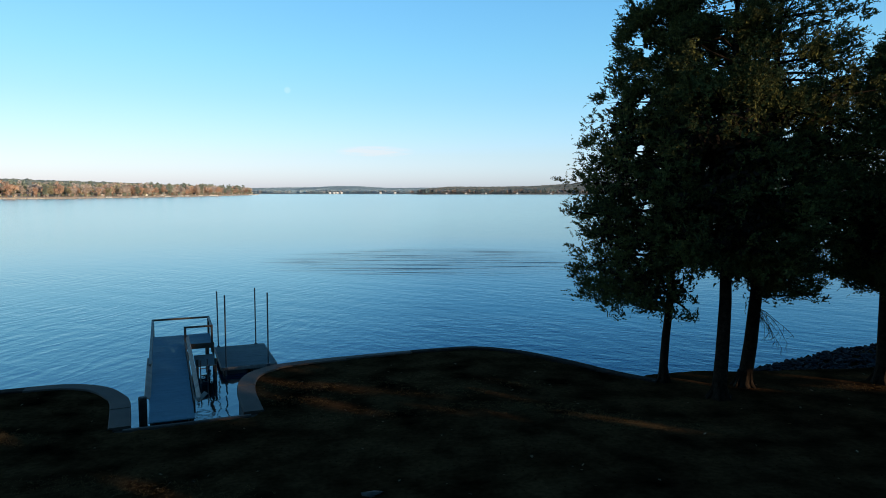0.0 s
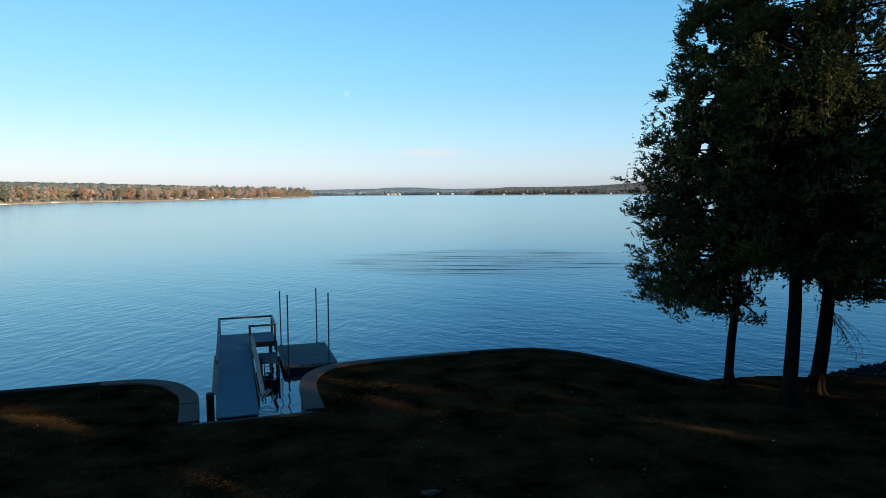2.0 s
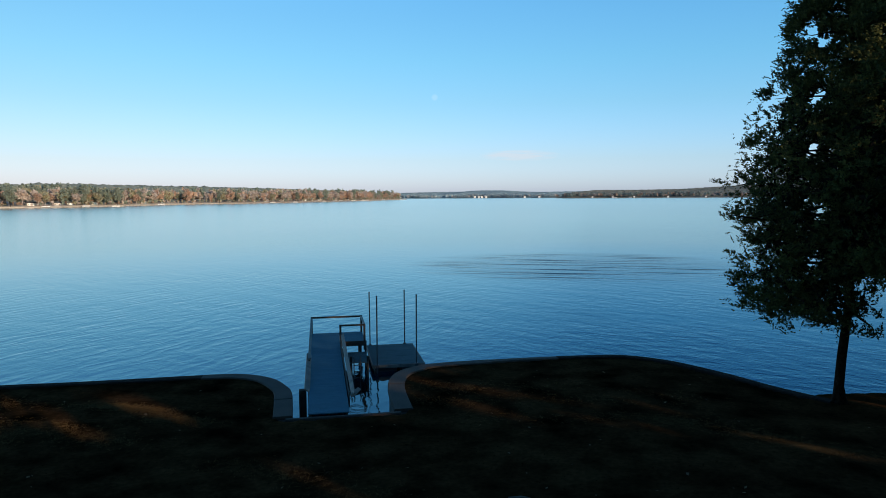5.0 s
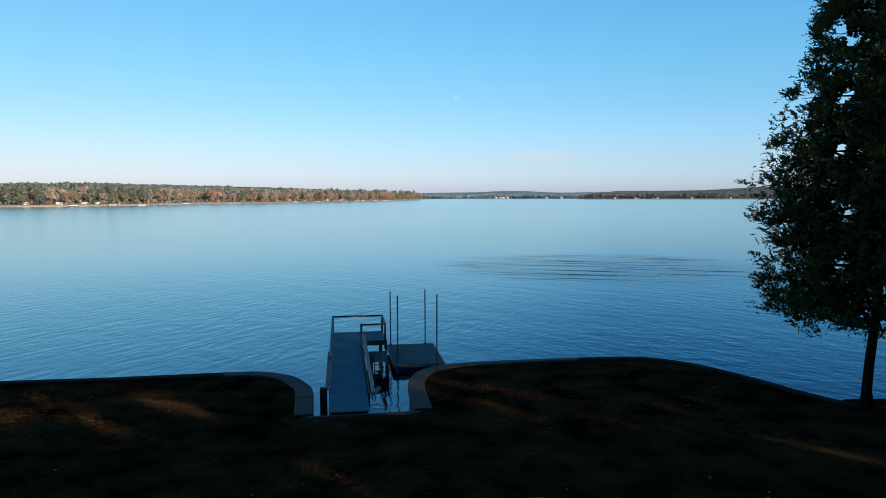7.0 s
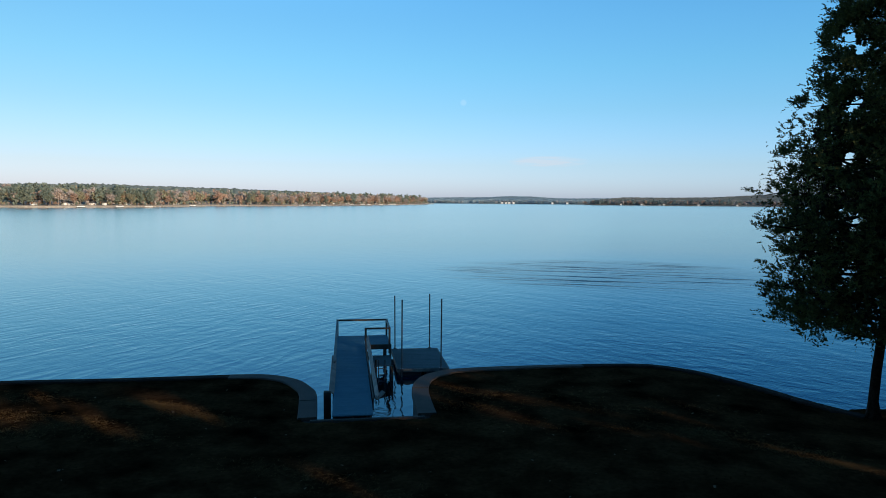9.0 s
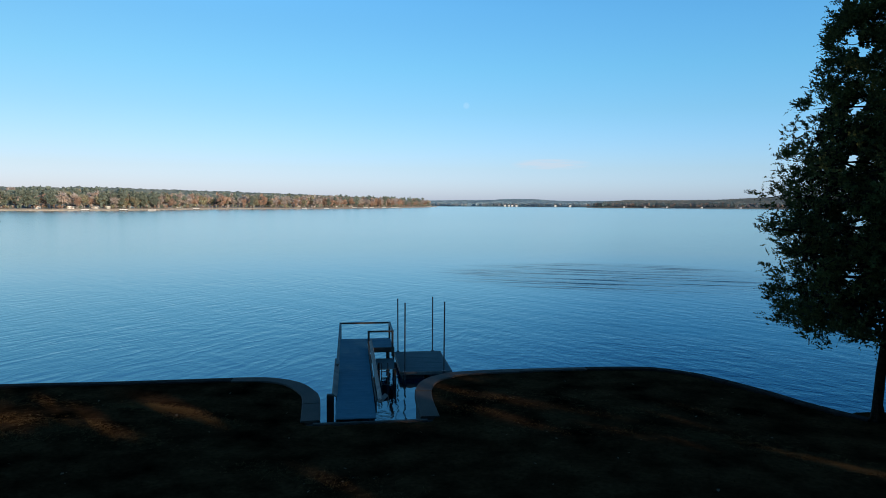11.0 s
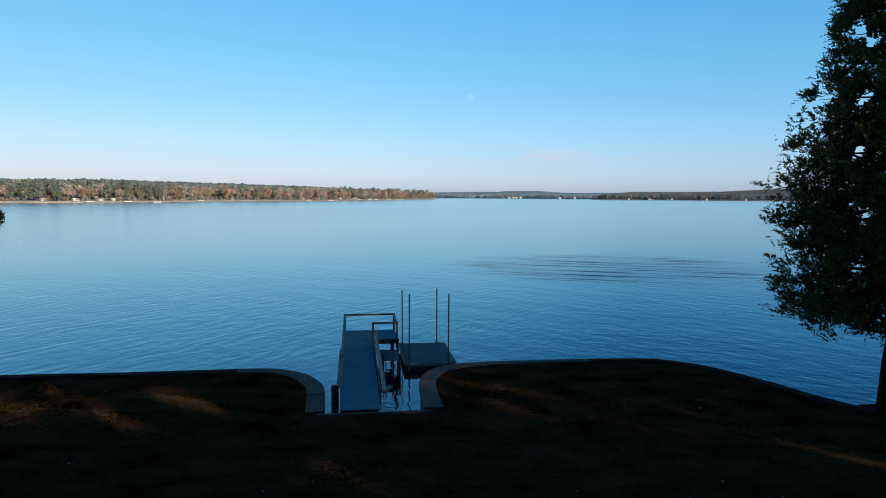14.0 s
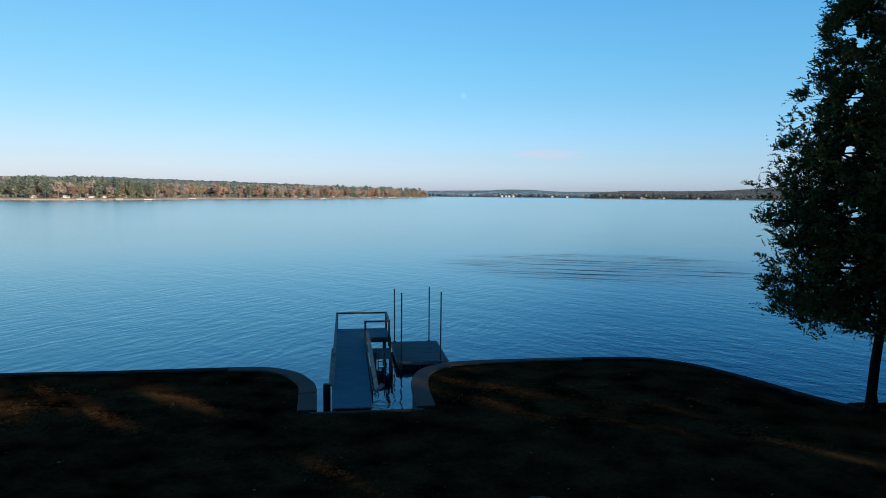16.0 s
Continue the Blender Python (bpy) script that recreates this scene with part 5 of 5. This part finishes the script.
# out-of-view pine added to block the sun, except along the cut beams
def shade_pine(seed, height, m):
    rng = np.random.default_rng(seed)
    tree = thing("pine_tree", "dense unseen pine added to shade the lawn", "tree", "pines beside the house", m=m)
    part("trunk", tube(bmesh.new(), [(0, 0, -0.6), (0, 0, 1), (0.1, 0, height * 0.5), (0, 0, height)], [0.34, 0.27, 0.2, 0.04], 9), M_BARK, tree)
    wood, (v, q) = crown_parts(rng, height, 0.8, lambda z: float(np.interp(z / height, [0, 0.15, 0.5, 0.8, 1], [3.2, 3.6, 3.4, 2.6, 0.5])), 80, 6, 17, 0.45, slim=0.5)
    v, q = thinned(v, q, m.translation, BEAMS)
    piece("crown", mesh_np("crown", v, q, M_PINE), tree)
    return tree


across, along = Vector((0.571, 0.821)), Vector((SUN_WAY.x, SUN_WAY.y))
spots = [(-6, 26), (-3.2, 34), (-0.5, 27), (1.2, 33), (4.0, 37), (6.5, 30), (9.3, 25), (10.9, 31), (13.4, 26), (15.0, 33), (17.2, 27), (18.4, 33), (20.8, 26), (21.6, 33), (24.0, 27), (26.5, 33), (28.8, 27), (31.5, 33), (34, 28), (4.6, 10)]
for k, (w, s) in enumerate(spots):
    p = across * w + along * s
    z = float(lawn_height(np.array([p.x]), np.array([p.y]))[0][0])
    shade_pine(91 + k, 8 if s < 20 else 24 - 3 * (k % 2), Matrix.Translation((p.x, p.y, z)))

# the pine whose bough reaches in beside the lawn
rng = np.random.default_rng(77)
px, py = -14.6, 8.6
pz = float(lawn_height(np.array([px]), np.array([py]))[0][0])
pine = thing("pine_tree", "long-needled pine with a bough hanging over the lawn", "tree", m=Matrix.Translation((px, py, pz)))
part("trunk", tube(bmesh.new(), [(0, 0, -0.3), (0, 0, 0.5), (0, 0, 8), (0, 0, 16)], [0.3, 0.24, 0.19, 0.05], 10), M_BARK, pine, smooth=True)
tip = Vector((-10.53 - px, 9.4 - py, 7.04 - pz))
bough = [Vector((0, 0, tip.z - 0.5)), tip * 0.4 + Vector((0, 0, 0.55 * tip.z)), tip * 0.75 + Vector((0, 0, 0.28 * tip.z)), tip]
part("bough", tube(bmesh.new(), bough, [0.07, 0.05, 0.03, 0.01], 6), M_BARK, pine)
cen = [tuple(bough[2].lerp(bough[3], s)) for s in (0.3, 0.55, 0.8, 0.97)]
v, q = leaves(rng, cen, [0.24, 0.26, 0.24, 0.17], 420, 0.075, 1.0, 0.14)
piece("needles", mesh_np("needles", v, q, M_PINE), pine)
wood, (v, q) = crown_parts(rng, 16.5, 9.5, lambda z: float(np.interp(z, [9, 12, 16], [2.0, 2.4, 0.4])), 30, 5, 60, 0.14)
piece("crown", mesh_np("crown", v, q, M_PINE), pine)
